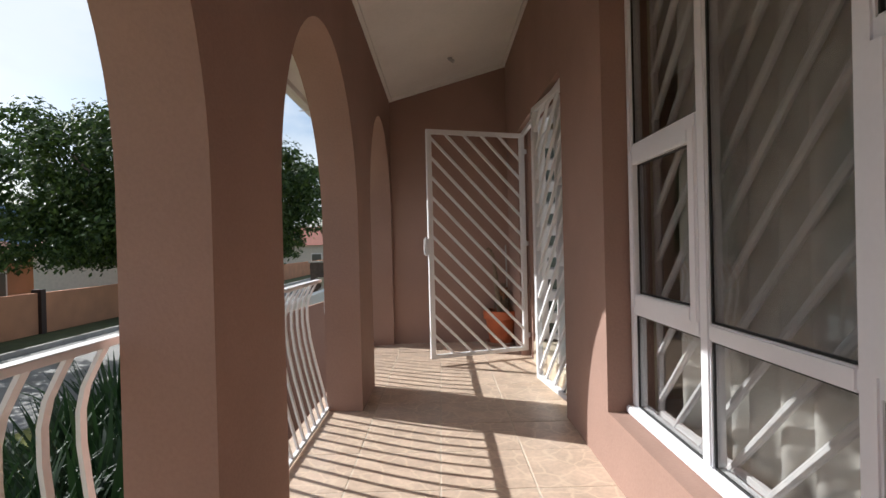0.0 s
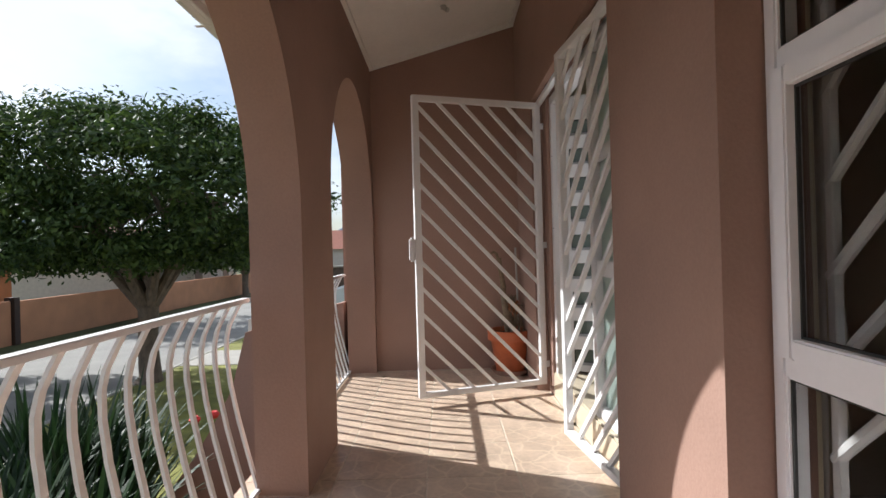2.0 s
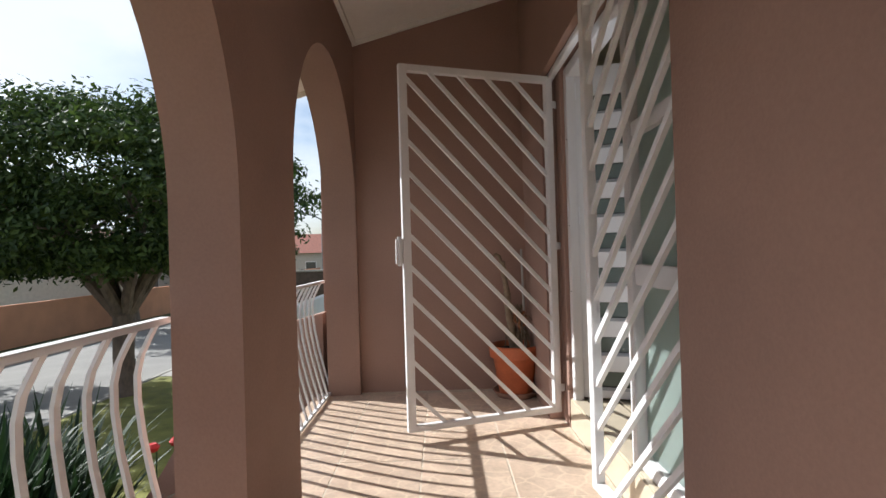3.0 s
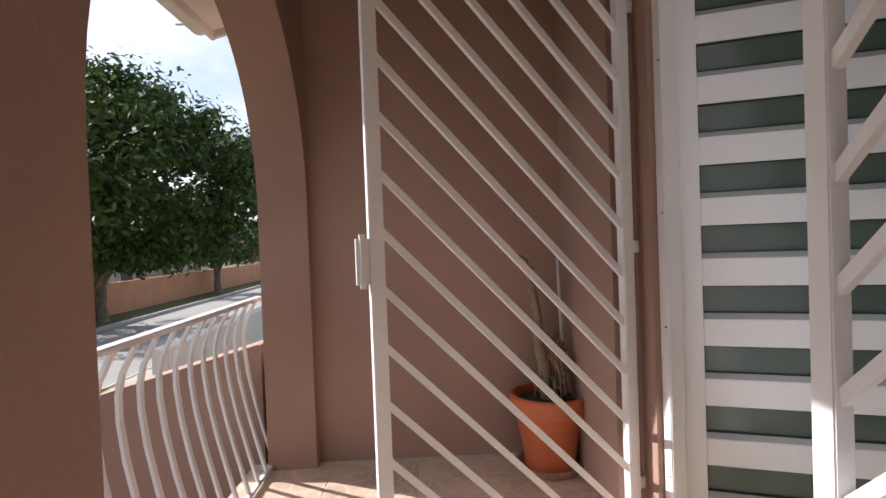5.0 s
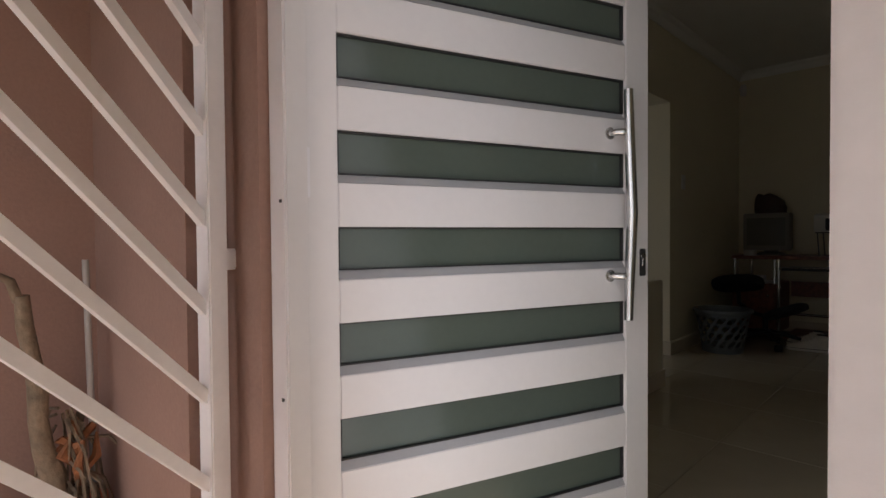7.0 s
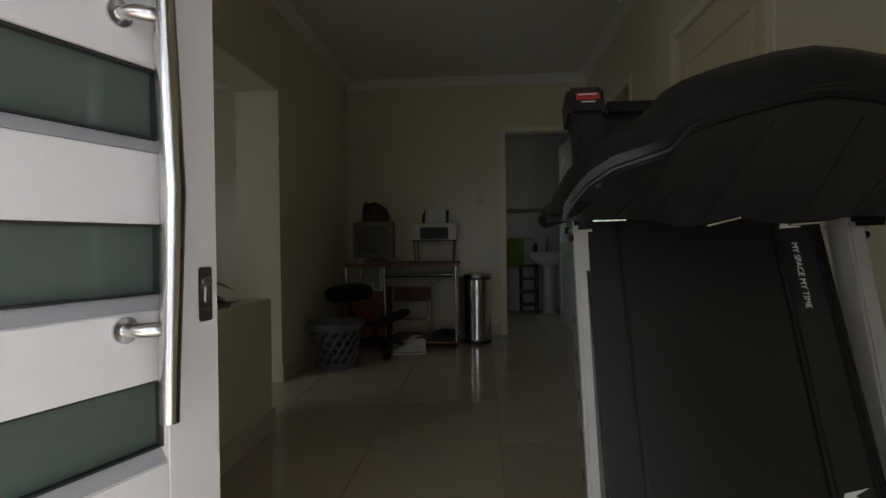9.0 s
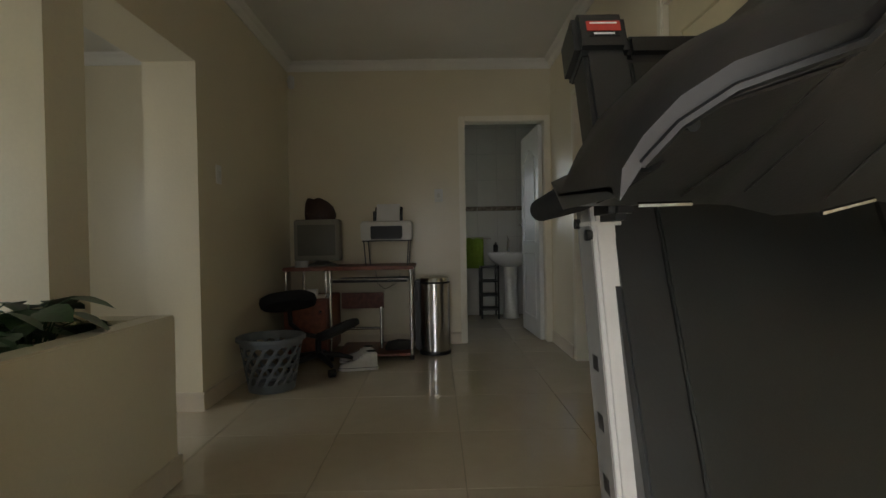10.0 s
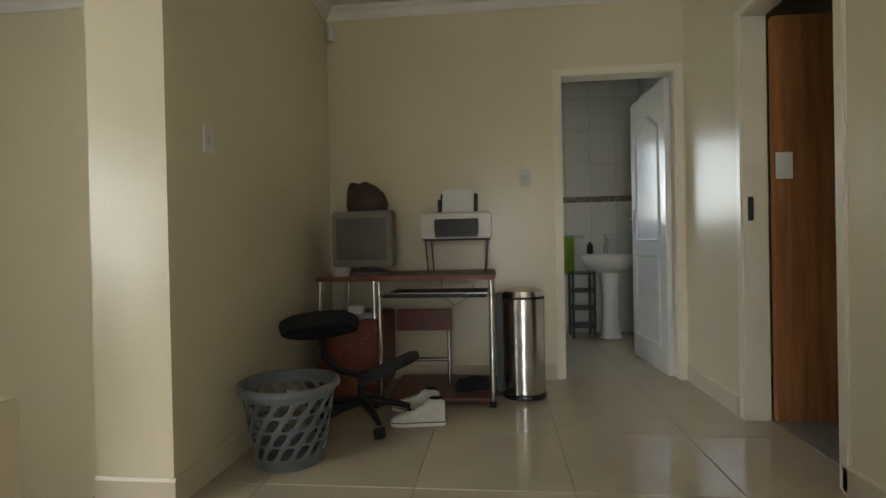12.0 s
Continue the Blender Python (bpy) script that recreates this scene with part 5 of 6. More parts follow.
boxpart("output_slot", (-0.168, -0.135, 0.02), (-0.148, 0.125, 0.115), BLACK_PLASTIC, pr, "black output slot", 0.004)
boxpart("output_tray", (-0.19, -0.13, 0.008), (-0.15, 0.12, 0.02), DARK_GREY_PLASTIC, pr, "", 0.003)
bm = B()
prism(bm, [(0.06, 0.155), (0.075, 0.155), (0.135, 0.29), (0.12, 0.29)], lambda p: (p[0], -0.125, p[1]), lambda p: (p[0], 0.115, p[1]))
part("paper_tray", bm, BLACK_PLASTIC, pr, "black paper tray", 0.004)
bm = B()
prism(bm, [(0.045, 0.155), (0.05, 0.155), (0.112, 0.315), (0.107, 0.315)], lambda p: (p[0], -0.10, p[1]), lambda p: (p[0], 0.10, p[1]))
part("paper", bm, PAPER, pr, "white sheet of paper")
for y in (-0.125, 0.112):
    boxpart("paper_guide", (0.03, y, 0.155), (0.10, y + 0.014, 0.25), BLACK_PLASTIC, pr, "black paper guide", 0.003)

rng = random.Random(8)
pp = thing("papers", "loose stack of white papers and small boxes on the drawer unit", "papers", (6.08, 5.47, FLOOR + 0.502))
for k in range(6):
    bm = B()
    box(bm, (-0.07, -0.09, 0.004 * k), (0.07, 0.09, 0.004 * k + 0.003), pose(rng.uniform(-0.02, 0.02), rng.uniform(-0.03, 0.03), 0, 0, 0, rng.uniform(-30, 30)))
    part("sheet", bm, PAPER, pp)
boxpart("small_box", (-0.04, -0.03, 0.025), (0.03, 0.05, 0.07), PAPER, pp, "small white carton", 0.003)
mug = thing("small_dish", "grey glass dish on the desk", "dish", (6.06, 5.56, FLOOR + DZ))
bm = B()
lathe(bm, [(0.0, 0.0), (0.05, 0.0), (0.055, 0.05), (0.05, 0.05), (0.045, 0.008), (0.0, 0.008)], seg=24)
part("bowl", bm, PALE_GREY_STEEL, mug, smooth=True)

# pedal bin
bn = thing("pedal_bin", "tall brushed steel pedal bin with a black base", "bin", (6.27, 4.50, FLOOR))
bm = B()
lathe(bm, [(0.0, 0.0), (0.132, 0.0), (0.132, 0.03), (0.0, 0.03)], seg=40)
part("base", bm, BLACK_PLASTIC, bn, "black plastic base", smooth=True)
bm = B()
lathe(bm, [(0.0, 0.03), (0.128, 0.03), (0.128, 0.59), (0.0, 0.59)], seg=48)
part("body", bm, CHROME, bn, smooth=True)
bm = B()
lathe(bm, [(0.0, 0.59), (0.131, 0.59), (0.131, 0.605), (0.0, 0.605)], seg=40)
part("rim", bm, BLACK_PLASTIC, bn, "black rim", smooth=True)
bm = B()
lathe(bm, [(0.0, 0.605), (0.129, 0.605), (0.12, 0.635), (0.07, 0.65), (0.0, 0.655)], seg=40)
part("lid", bm, CHROME, bn, "domed steel lid", smooth=True)
boxpart("pedal", (-0.175, -0.035, 0.012), (-0.12, 0.035, 0.028), BLACK_PLASTIC, bn, "black foot pedal")
boxpart("hinge_cover", (-0.045, 0.10, 0.03), (0.09, 0.165, 0.62), BLACK_PLASTIC, bn, "black plastic hinge cover", 0.012)

# laundry basket: staggered slots between bands
bk = thing("laundry_basket", "blue-grey plastic laundry basket with slotted sides, empty", "laundry basket", (5.27, 5.56, FLOOR))


def basket_r(z):
    return 0.150 + 0.062 * z / 0.37


bm = B()
# slanting oval slots, staggered row by row
nseg, rows_n, sub, ver = 16, 4, 12, 12
zs0, zs1 = 0.05, 0.318
cols, zn = nseg * sub, rows_n * ver
vert = {}


def bvert(i, j):
    key = (i % cols, j)
    if key not in vert:
        z = zs0 + (zs1 - zs0) * j / zn
        a = 2 * math.pi * (i + 0.6 * j) / cols
        r = basket_r(z)
        vert[key] = bm.verts.new((r * math.cos(a), r * math.sin(a), z))
    return vert[key]


for i in range(cols):
    for j in range(zn):
        u, w = ((i + 0.5) % sub - sub / 2) / 4.1, ((j + 0.5) % ver - ver / 2) / 5.1
        if abs(u) ** 2.6 + abs(w) ** 2.6 < 1:
            continue
        bm.faces.new((bvert(i, j), bvert(i + 1, j), bvert(i + 1, j + 1), bvert(i, j + 1)))
side = part("slotted_side", bm, GREY_BASKET, bk, smooth=True)
mod = side.modifiers.new("thickness", "SOLIDIFY")
mod.thickness = 0.005
for nm, pr_ in (("rim", [(basket_r(0.318), 0.318), (basket_r(0.35) + 0.002, 0.35), (0.222, 0.354), (0.222, 0.345), (0.228, 0.346), (0.227, 0.368), (0.220, 0.372), (basket_r(0.37) - 0.004, 0.370), (basket_r(0.318) - 0.005, 0.318), (basket_r(0.318), 0.318)]),
                ("bottom", [(0.0, 0.004), (0.146, 0.004), (0.151, 0.0), (basket_r(0.055), 0.055), (basket_r(0.055) - 0.005, 0.055), (0.145, 0.012), (0.0, 0.012)])):
    bm = B()
    lathe(bm, pr_, seg=60, caps=False)
    part(nm, bm, GREY_BASKET, bk, smooth=True)

bk.scale = (0.96, 0.96, 0.93)

# office chair, low and turned aside
ch = thing("office_chair", "small black office chair with a tilted pad and a five-star base", "office chair", (5.72, 5.36, FLOOR))
for k in range(5):
    a = math.radians(72 * k + 214)
    d = Vector((math.cos(a), math.sin(a), 0))
    leg = tubepart("base_leg", [d * 0.03 + Vector((0, 0, 0.12)), d * 0.15 + Vector((0, 0, 0.105)), d * 0.25 + Vector((0, 0, 0.075))], [0.024, 0.02, 0.014], BLACK_PLASTIC, ch)
    bm = B()
    s = Vector((-d.y, d.x, 0))
    tube(bm, [d * 0.25 + s * 0.022 + Vector((0, 0, 0.028)), d * 0.25 - s * 0.022 + Vector((0, 0, 0.028))], 0.028, 14)
    part("castor", bm, BLACK_PLASTIC, leg, "black castor", smooth=True)
tubepart("gas_column", [(0, 0, 0.11), (0.0, 0.0, 0.27)], 0.022, BLACK_PLASTIC, ch)


def pad(name, centre, size, tilt, label):
    bm = B()
    rows = []
    for z, s in ((-1, 0.75), (-0.8, 0.95), (0, 1.0), (0.6, 0.97), (1, 0.8)):
        rows.append([bm.verts.new((size[0] * s * math.copysign(abs(math.cos(a)) ** 0.75, math.cos(a)), size[1] * s * math.copysign(abs(math.sin(a)) ** 0.75, math.sin(a)), size[2] * z)) for a in [2 * math.pi * k / 28 for k in range(28)]])
    for a, b in zip(rows, rows[1:]):
        for k in range(28):
            bm.faces.new((a[k], a[(k + 1) % 28], b[(k + 1) % 28], b[k]))
    bm.faces.new(list(reversed(rows[0])))
    bm.faces.new(rows[-1])
    bm.transform(pose(*centre, *tilt))
    return part(name, bm, BLACK_CLOTH, ch, label, smooth=True)


pad("seat", (-0.06, -0.16, 0.31), (0.18, 0.16, 0.03), (-24, 8, 0), "black fabric seat pad, tilted")
pad("backrest", (-0.05, 0.20, 0.52), (0.15, 0.20, 0.045), (-8, 20, 0), "black fabric back pad, folded down")
tubepart("back_bar", [(0.0, 0.0, 0.25), (0.02, 0.12, 0.27), (0.0, 0.20, 0.35), (-0.03, 0.20, 0.49)], 0.018, BLACK_PLASTIC, ch)
tubepart("seat_bracket", [(0.0, 0.0, 0.26), (-0.03, -0.12, 0.29)], 0.02, BLACK_PLASTIC, ch)


def sneaker(at, turn):
    t = thing("sneaker", "white canvas high-top sneaker on the floor", "shoe", at, turn, group="pair of sneakers")
    out = [(0.0, -0.036), (0.06, -0.040), (0.14, -0.043), (0.21, -0.045), (0.265, -0.03), (0.285, 0.0), (0.265, 0.032), (0.21, 0.043), (0.14, 0.038), (0.06, 0.036), (0.0, 0.034), (-0.012, 0.0)]
    bm = B()
    prism(bm, out, lambda p: (p[0], p[1], 0.0), lambda p: (p[0], p[1], 0.028))
    part("sole", bm, RUBBER_WHITE, t, "white rubber sole", 0.005)
    bm = B()
    rows = []
    for x, hw, h in ((0.0, 0.03, 0.12), (0.03, 0.034, 0.135), (0.08, 0.035, 0.13), (0.12, 0.037, 0.095), (0.18, 0.040, 0.07), (0.24, 0.036, 0.055), (0.272, 0.02, 0.04)):
        rows.append([bm.verts.new((x, hw * math.cos(a), 0.026 + (h - 0.026) * math.sin(a))) for a in [math.pi * k / 10 for k in range(11)]])
    for a, b in zip(rows, rows[1:]):
        for k in range(10):
            bm.faces.new((a[k], a[k + 1], b[k + 1], b[k]))
    bm.faces.new(rows[0])
    bm.faces.new(list(reversed(rows[-1])))
    part("upper", bm, CANVAS, t, "worn white canvas upper", smooth=True)
    bm = B()
    for k in range(5):
        x = 0.10 + 0.022 * k
        h = float(np.interp(x, [0.08, 0.12, 0.18, 0.24], [0.13, 0.095, 0.07, 0.055]))
        tube(bm, [(x, -0.02, h - 0.008), (x + 0.004, 0.0, h + 0.004), (x, 0.02, h - 0.008)], 0.003, 5)
    part("laces", bm, PAPER, t, "white laces")
    bm = B()
    lathe(bm, [(0.0, 0.0), (0.024, 0.002), (0.028, 0.006), (0.026, 0.008)], (0.042, 0.0, 0.131), 20, sx=1.35, sy=0.85)
    part("collar", bm, BLACK_CLOTH, t, "dark opening of the shoe", smooth=True)
    bm = B()
    tube(bm, [(p[0] * 1.005, p[1] * 1.02, 0.022) for p in out + out[:1]], 0.0022, 5)
    part("sole_stripe", bm, BLACK_CLOTH, t, "dark stripe round the sole")
    return t


sneaker((5.74, 4.93, FLOOR), 98)
sneaker((5.90, 4.98, FLOOR), 76)
dk = thing("dark_shoe", "dark shoe under the desk", "shoe", (6.2, 4.80, FLOOR + 0.05), -70)
bm = B()
lathe(bm, [(0.0, 0.0), (0.06, 0.0), (0.065, 0.03), (0.05, 0.07), (0.0, 0.085)], seg=20, sx=1.9, sy=0.8)
part("upper", bm, BLACK_CLOTH, dk, smooth=True)

# ---- bathroom ----
basin = thing("pedestal_basin", "white ceramic basin on a pedestal with a chrome mixer tap", "basin", (8.22, 3.58, FLOOR))
bm = B()
rows = []
for r, z in ((0.10, 0.62), (0.17, 0.66), (0.235, 0.72), (0.25, 0.775), (0.25, 0.79), (0.235, 0.795), (0.22, 0.785), (0.18, 0.73), (0.0, 0.70)):
    rows.append((r, z))
lathe(bm, [(0.0, 0.62)] + rows, seg=40, sx=0.88, sy=1.08)
part("bowl", bm, CERAMIC, basin, smooth=True)
boxpart("shelf", (0.14, -0.26, 0.74), (0.27, 0.26, 0.80), CERAMIC, basin, bevel=0.02)
bm = B()
lathe(bm, [(0.0, 0.0), (0.105, 0.0), (0.09, 0.05), (0.075, 0.3), (0.085, 0.63), (0.0, 0.63)], seg=32)
part("pedestal", bm, CERAMIC, basin, smooth=True)
tap = tubepart("tap", [(0.18, 0, 0.80), (0.18, 0, 0.92), (0.16, 0, 0.95), (0.06, 0, 0.93)], [0.02, 0.016, 0.014, 0.012], CHROME, basin, "chrome mixer tap")
tubepart("lever", [(0.18, 0, 0.94), (0.19, 0.0, 0.98), (0.12, 0.02, 1.0)], 0.007, CHROME, tap)
bm = B()
lathe(bm, [(0.0, 0.0), (0.03, 0.0), (0.03, 0.09), (0.012, 0.10), (0.012, 0.12), (0.0, 0.12)], (8.36, 3.74, FLOOR + 0.80), 16)
tagged(part("soap_bottle", bm, BLACK_PLASTIC, smooth=True), "small dark soap bottle on the basin", "bottle")
rk = thing("bathroom_rack", "black wire shelf rack beside the basin", "rack", (8.28, 3.84, FLOOR))
for x in (-0.14, 0.14):
    for y in (-0.10, 0.10):
        tubepart("post", [(x, y, 0), (x, y, 0.64)], 0.012, BLACK_IRON, rk, seg=8)
for z in (0.10, 0.27, 0.44, 0.61):
    boxpart("shelf", (-0.15, -0.11, z), (0.15, 0.11, z + 0.02), BLACK_IRON, rk)
rail = thing("towel_rail", "chrome towel rail on the tiled wall", "towel rail", (8.44, 4.02, FLOOR + 0.97))
tubepart("bar", [(-0.05, -0.22, 0), (-0.05, 0.30, 0)], 0.009, CHROME, rail)
for y in (-0.22, 0.30):
    tubepart("bracket", [(-0.05, y, 0), (0.05, y, 0)], 0.012, CHROME, rail)
bwin = thing("window_2", "small white framed bathroom window", "window", (8.50, 4.53, 1.70), kind="structure")
for nm, lo, hi in (("window_frame", (0.02, -0.33, -0.40), (0.07, -0.285, 0.40)), ("window_frame", (0.02, 0.285, -0.40), (0.07, 0.33, 0.40)), ("head", (0.02, -0.285, 0.355), (0.07, 0.285, 0.40)),
                   ("transom", (0.02, -0.285, 0.08), (0.07, 0.285, 0.12)), ("window_sill", (0.0, -0.33, -0.44), (0.09, 0.33, -0.40))):
    boxpart(nm, lo, hi, WHITE_PVC, bwin, bevel=0.004)
tw = thing("towel", "lime green towel hanging over the rail", "towel", (8.39, 3.99, FLOOR + 0.6))
bm = B()
prev = None
for k in range(31):
    y = -0.10 + 0.26 * k / 30
    w = 0.006 * math.sin(y * 60)
    cur = [bm.verts.new((-0.018 + w, y, 0.0)), bm.verts.new((-0.016 + w, y, 0.36)), bm.verts.new((0.0, y, 0.385)), bm.verts.new((0.016 + w, y, 0.36)), bm.verts.new((0.018 + w, y, 0.05))]
    if prev:
        for a in range(4):
            bm.faces.new((prev[a], cur[a], cur[a + 1], prev[a + 1]))
    prev = cur
two = part("cloth", bm, GREEN_TOWEL, tw, smooth=True)
two.modifiers.new("thickness", "SOLIDIFY").thickness = 0.005
wc = thing("toilet", "white ceramic toilet beside the bathroom wall", "toilet", (8.18, 4.38, FLOOR))
bm = B()
lathe(bm, [(0.0, 0.0), (0.12, 0.0), (0.10, 0.12), (0.17, 0.33), (0.19, 0.39), (0.0, 0.39)], seg=32, sx=1.15, sy=0.95)
part("bowl", bm, CERAMIC, wc, smooth=True)
bm = B()
lathe(bm, [(0.0, 0.39), (0.20, 0.39), (0.20, 0.415), (0.0, 0.425)], seg=32, sx=1.15, sy=0.95)
part("lid", bm, CERAMIC, wc, smooth=True)
boxpart("cistern", (0.13, -0.19, 0.38), (0.30, 0.19, 0.76), CERAMIC, wc, bevel=0.02)

# ribbed rack in the lounge
lr = thing("ribbed_rack", "pale grey ribbed metal rack standing in the lounge", "rack", (4.35, 6.75, LOW))
for k in range(7):
    boxpart("slat", (-0.02, -0.18 + 0.055 * k, 0.0), (0.0, -0.15 + 0.055 * k, 1.87), PALE_GREY_STEEL, lr)
boxpart("shelf", (-0.10, -0.22, 1.53), (0.05, 0.24, 1.56), PALE_GREY_STEEL, lr)

# ---- outdoors: walls, houses, trees ----
bw = thing("boundary_wall", "peach plastered boundary wall across the road", "wall", (-12.6, 0, GROUND), kind="structure")
boxpart("plain_stretch", (-0.1, 17.2, 0), (0.1, 70, 1.30), PEACH, bw, bevel=0.02)
y = 6.0
while y < 17.0:
    boxpart("post", (-0.16, y, 0), (0.16, y + 0.22, 1.42), DARK_WOOD, bw, bevel=0.01)
    boxpart("panel", (-0.06, y + 0.22, 0), (0.06, min(y + 2.2, 17.2), 1.32), PEACH_LIGHT if int(y * 10) % 3 else PEACH, bw, bevel=0.01)
    y += 2.2
boxpart("plain_stretch", (-0.1, -20, 0), (0.1, 6.0, 1.30), PEACH, bw, bevel=0.02)


def house(at, turn, w, d, h, rh, label, wall_mat):
    t = thing("house", label, "house", at, turn)
    boxpart("wall", (-w / 2, -d / 2, 0), (w / 2, d / 2, h), wall_mat, t, bevel=0.02)
    bm = B()
    o = 0.5
    vs = [bm.verts.new(v) for v in ((-w / 2 - o, -d / 2 - o, h), (w / 2 + o, -d / 2 - o, h), (w / 2 + o, d / 2 + o, h), (-w / 2 - o, d / 2 + o, h), (-w / 2 + d / 2, 0, h + rh), (w / 2 - d / 2, 0, h + rh))]
    for f in ((0, 1, 5, 4), (2, 3, 4, 5), (1, 2, 5), (3, 0, 4), (3, 2, 1, 0)):
        bm.faces.new([vs[i] for i in f])
    part("roof", bm, ROOF_RED, t, "hipped red tiled roof")
    for s in (-1, 1):
        for k in range(3):
            x = -w / 2 + w * (k + 0.5) / 3
            wd = boxpart("window", (x - 0.6, s * d / 2 - 0.03, 0.9), (x + 0.6, s * d / 2 + 0.03, 2.0), FASCIA, t, "white window frame")
            boxpart("pane", (x - 0.52, s * d / 2 - 0.04, 0.98), (x + 0.52, s * d / 2 + 0.04, 1.92), SCREEN, wd, "dark window pane")
    return t


house((-18.5, 14.5, GROUND), 90, 11, 7, 2.6, 1.7, "orange plastered bungalow with a red tiled roof", PEACH)
house((-19, 34, GROUND), 90, 12, 8, 2.6, 1.8, "pale bungalow with a red tiled roof", HOUSE_W)
house((-13.5, 62, GROUND), 0, 13, 8, 2.9, 2.2, "pale far house with a red tiled roof", HOUSE_W)
house((-2.5, 66, GROUND), 0, 12, 8, 2.9, 2.0, "pale far house with a red tiled roof", HOUSE_W)

lamp = thing("street_lamp", "grey steel street lamp with a curved arm", "street lamp", (-4.6, 24.5, GROUND))
tubepart("pole", [(0, 0, 0), (0, 0, 3.0), (0, 0, 4.1)], [0.08, 0.06, 0.045], STEEL_POST, lamp)
tubepart("arm", [(0, 0, 4.05), (-0.35, 0, 4.25), (-0.85, 0, 4.38)], 0.03, STEEL_POST, lamp)
bm = B()
box(bm, (-1.25, -0.09, 4.35), (-0.82, 0.09, 4.42))
part("lantern", bm, STEEL_POST, lamp, bevel=0.02)
sg = thing("road_sign", "small round road sign on a thin post", "road sign", (-5.0, 22.5, GROUND))
tubepart("post", [(0, 0, 0), (0, 0, 1.55)], 0.03, STEEL_POST, sg)
bm = B()
tube(bm, [(0, -0.02, 1.75), (0, 0.0, 1.75)], 0.26, 24)
part("disc", bm, CAR_DARK, sg, "dark back of the sign disc")
gw_ = thing("garden_wall", "dark brick garden wall with a stone urn", "wall", (-3.2, 17.5, GROUND))
boxpart("wall", (-0.75, -0.12, 0), (1.3, 0.12, 2.05), material("dark_brown_brick", (0.10, 0.075, 0.065), 0.9, var=0.25, scale=12, bump=0.5), gw_, bevel=0.01)
boxpart("coping", (-0.8, -0.16, 2.05), (1.35, 0.16, 2.10), KERB, gw_, "pale concrete coping")
ur = thing("stone_urn", "pale stone urn on the porch garden wall", "urn", (-3.55, 17.36, GROUND + 1.2))
bm = B()
lathe(bm, [(0.0, 0.0), (0.10, 0.0), (0.05, 0.08), (0.06, 0.15), (0.14, 0.28), (0.17, 0.38), (0.12, 0.38), (0.0, 0.30)], seg=20)
part("bowl", bm, KERB, ur, smooth=True)
boxpart("plinth", (-0.12, -0.12, -1.2), (0.12, 0.12, 0.0), KERB, ur)


def hills():
    bm = B()
    prev = None
    for k in range(121):
        a = math.radians(40 + 100 * k / 120)
        R = 1500
        h = 80 + 45 * math.sin(k * 0.11 + 1) + 22 * math.sin(k * 0.31) + 9 * math.sin(k * 0.83)
        cur = (bm.verts.new((R * math.cos(a), R * math.sin(a), -30)), bm.verts.new((R * 1.05 * math.cos(a), R * 1.05 * math.sin(a), max(15, h))))
        if prev:
            bm.faces.new((prev[0], cur[0], cur[1], prev[1]))
        prev = cur
    structure("backdrop", bm, HILL, "distant blue-grey hills", "hills")


hills()


def leaf_cloud(bm, rng, centre, n, r, size):
    """A clump of small leaves round a point, facing all ways but mostly up and out."""
    for _ in range(n):
        d = Vector((rng.gauss(0, 1), rng.gauss(0, 1), rng.gauss(0, 0.8)))
        d = d.normalized() * (rng.random() ** 0.5)
        p = centre + Vector((d.x * r, d.y * r, d.z * r * 0.75))
        nrm = (d + Vector((rng.uniform(-0.6, 0.6), rng.uniform(-0.6, 0.6), rng.uniform(0.0, 0.9)))).normalized()
        u = nrm.cross(Vector((rng.uniform(-1, 1), rng.uniform(-1, 1), rng.uniform(-1, 1)))).normalized()
        v = nrm.cross(u)
        L = size * rng.uniform(0.6, 1.3)
        W_ = L * 0.42
        a, b_, c, e = p - u * L, p + v * W_ + nrm * 0.08 * L, p + u * L, p - v * W_ + nrm * 0.08 * L
        bm.faces.new([bm.verts.new(x) for x in (a, b_, c, e)])


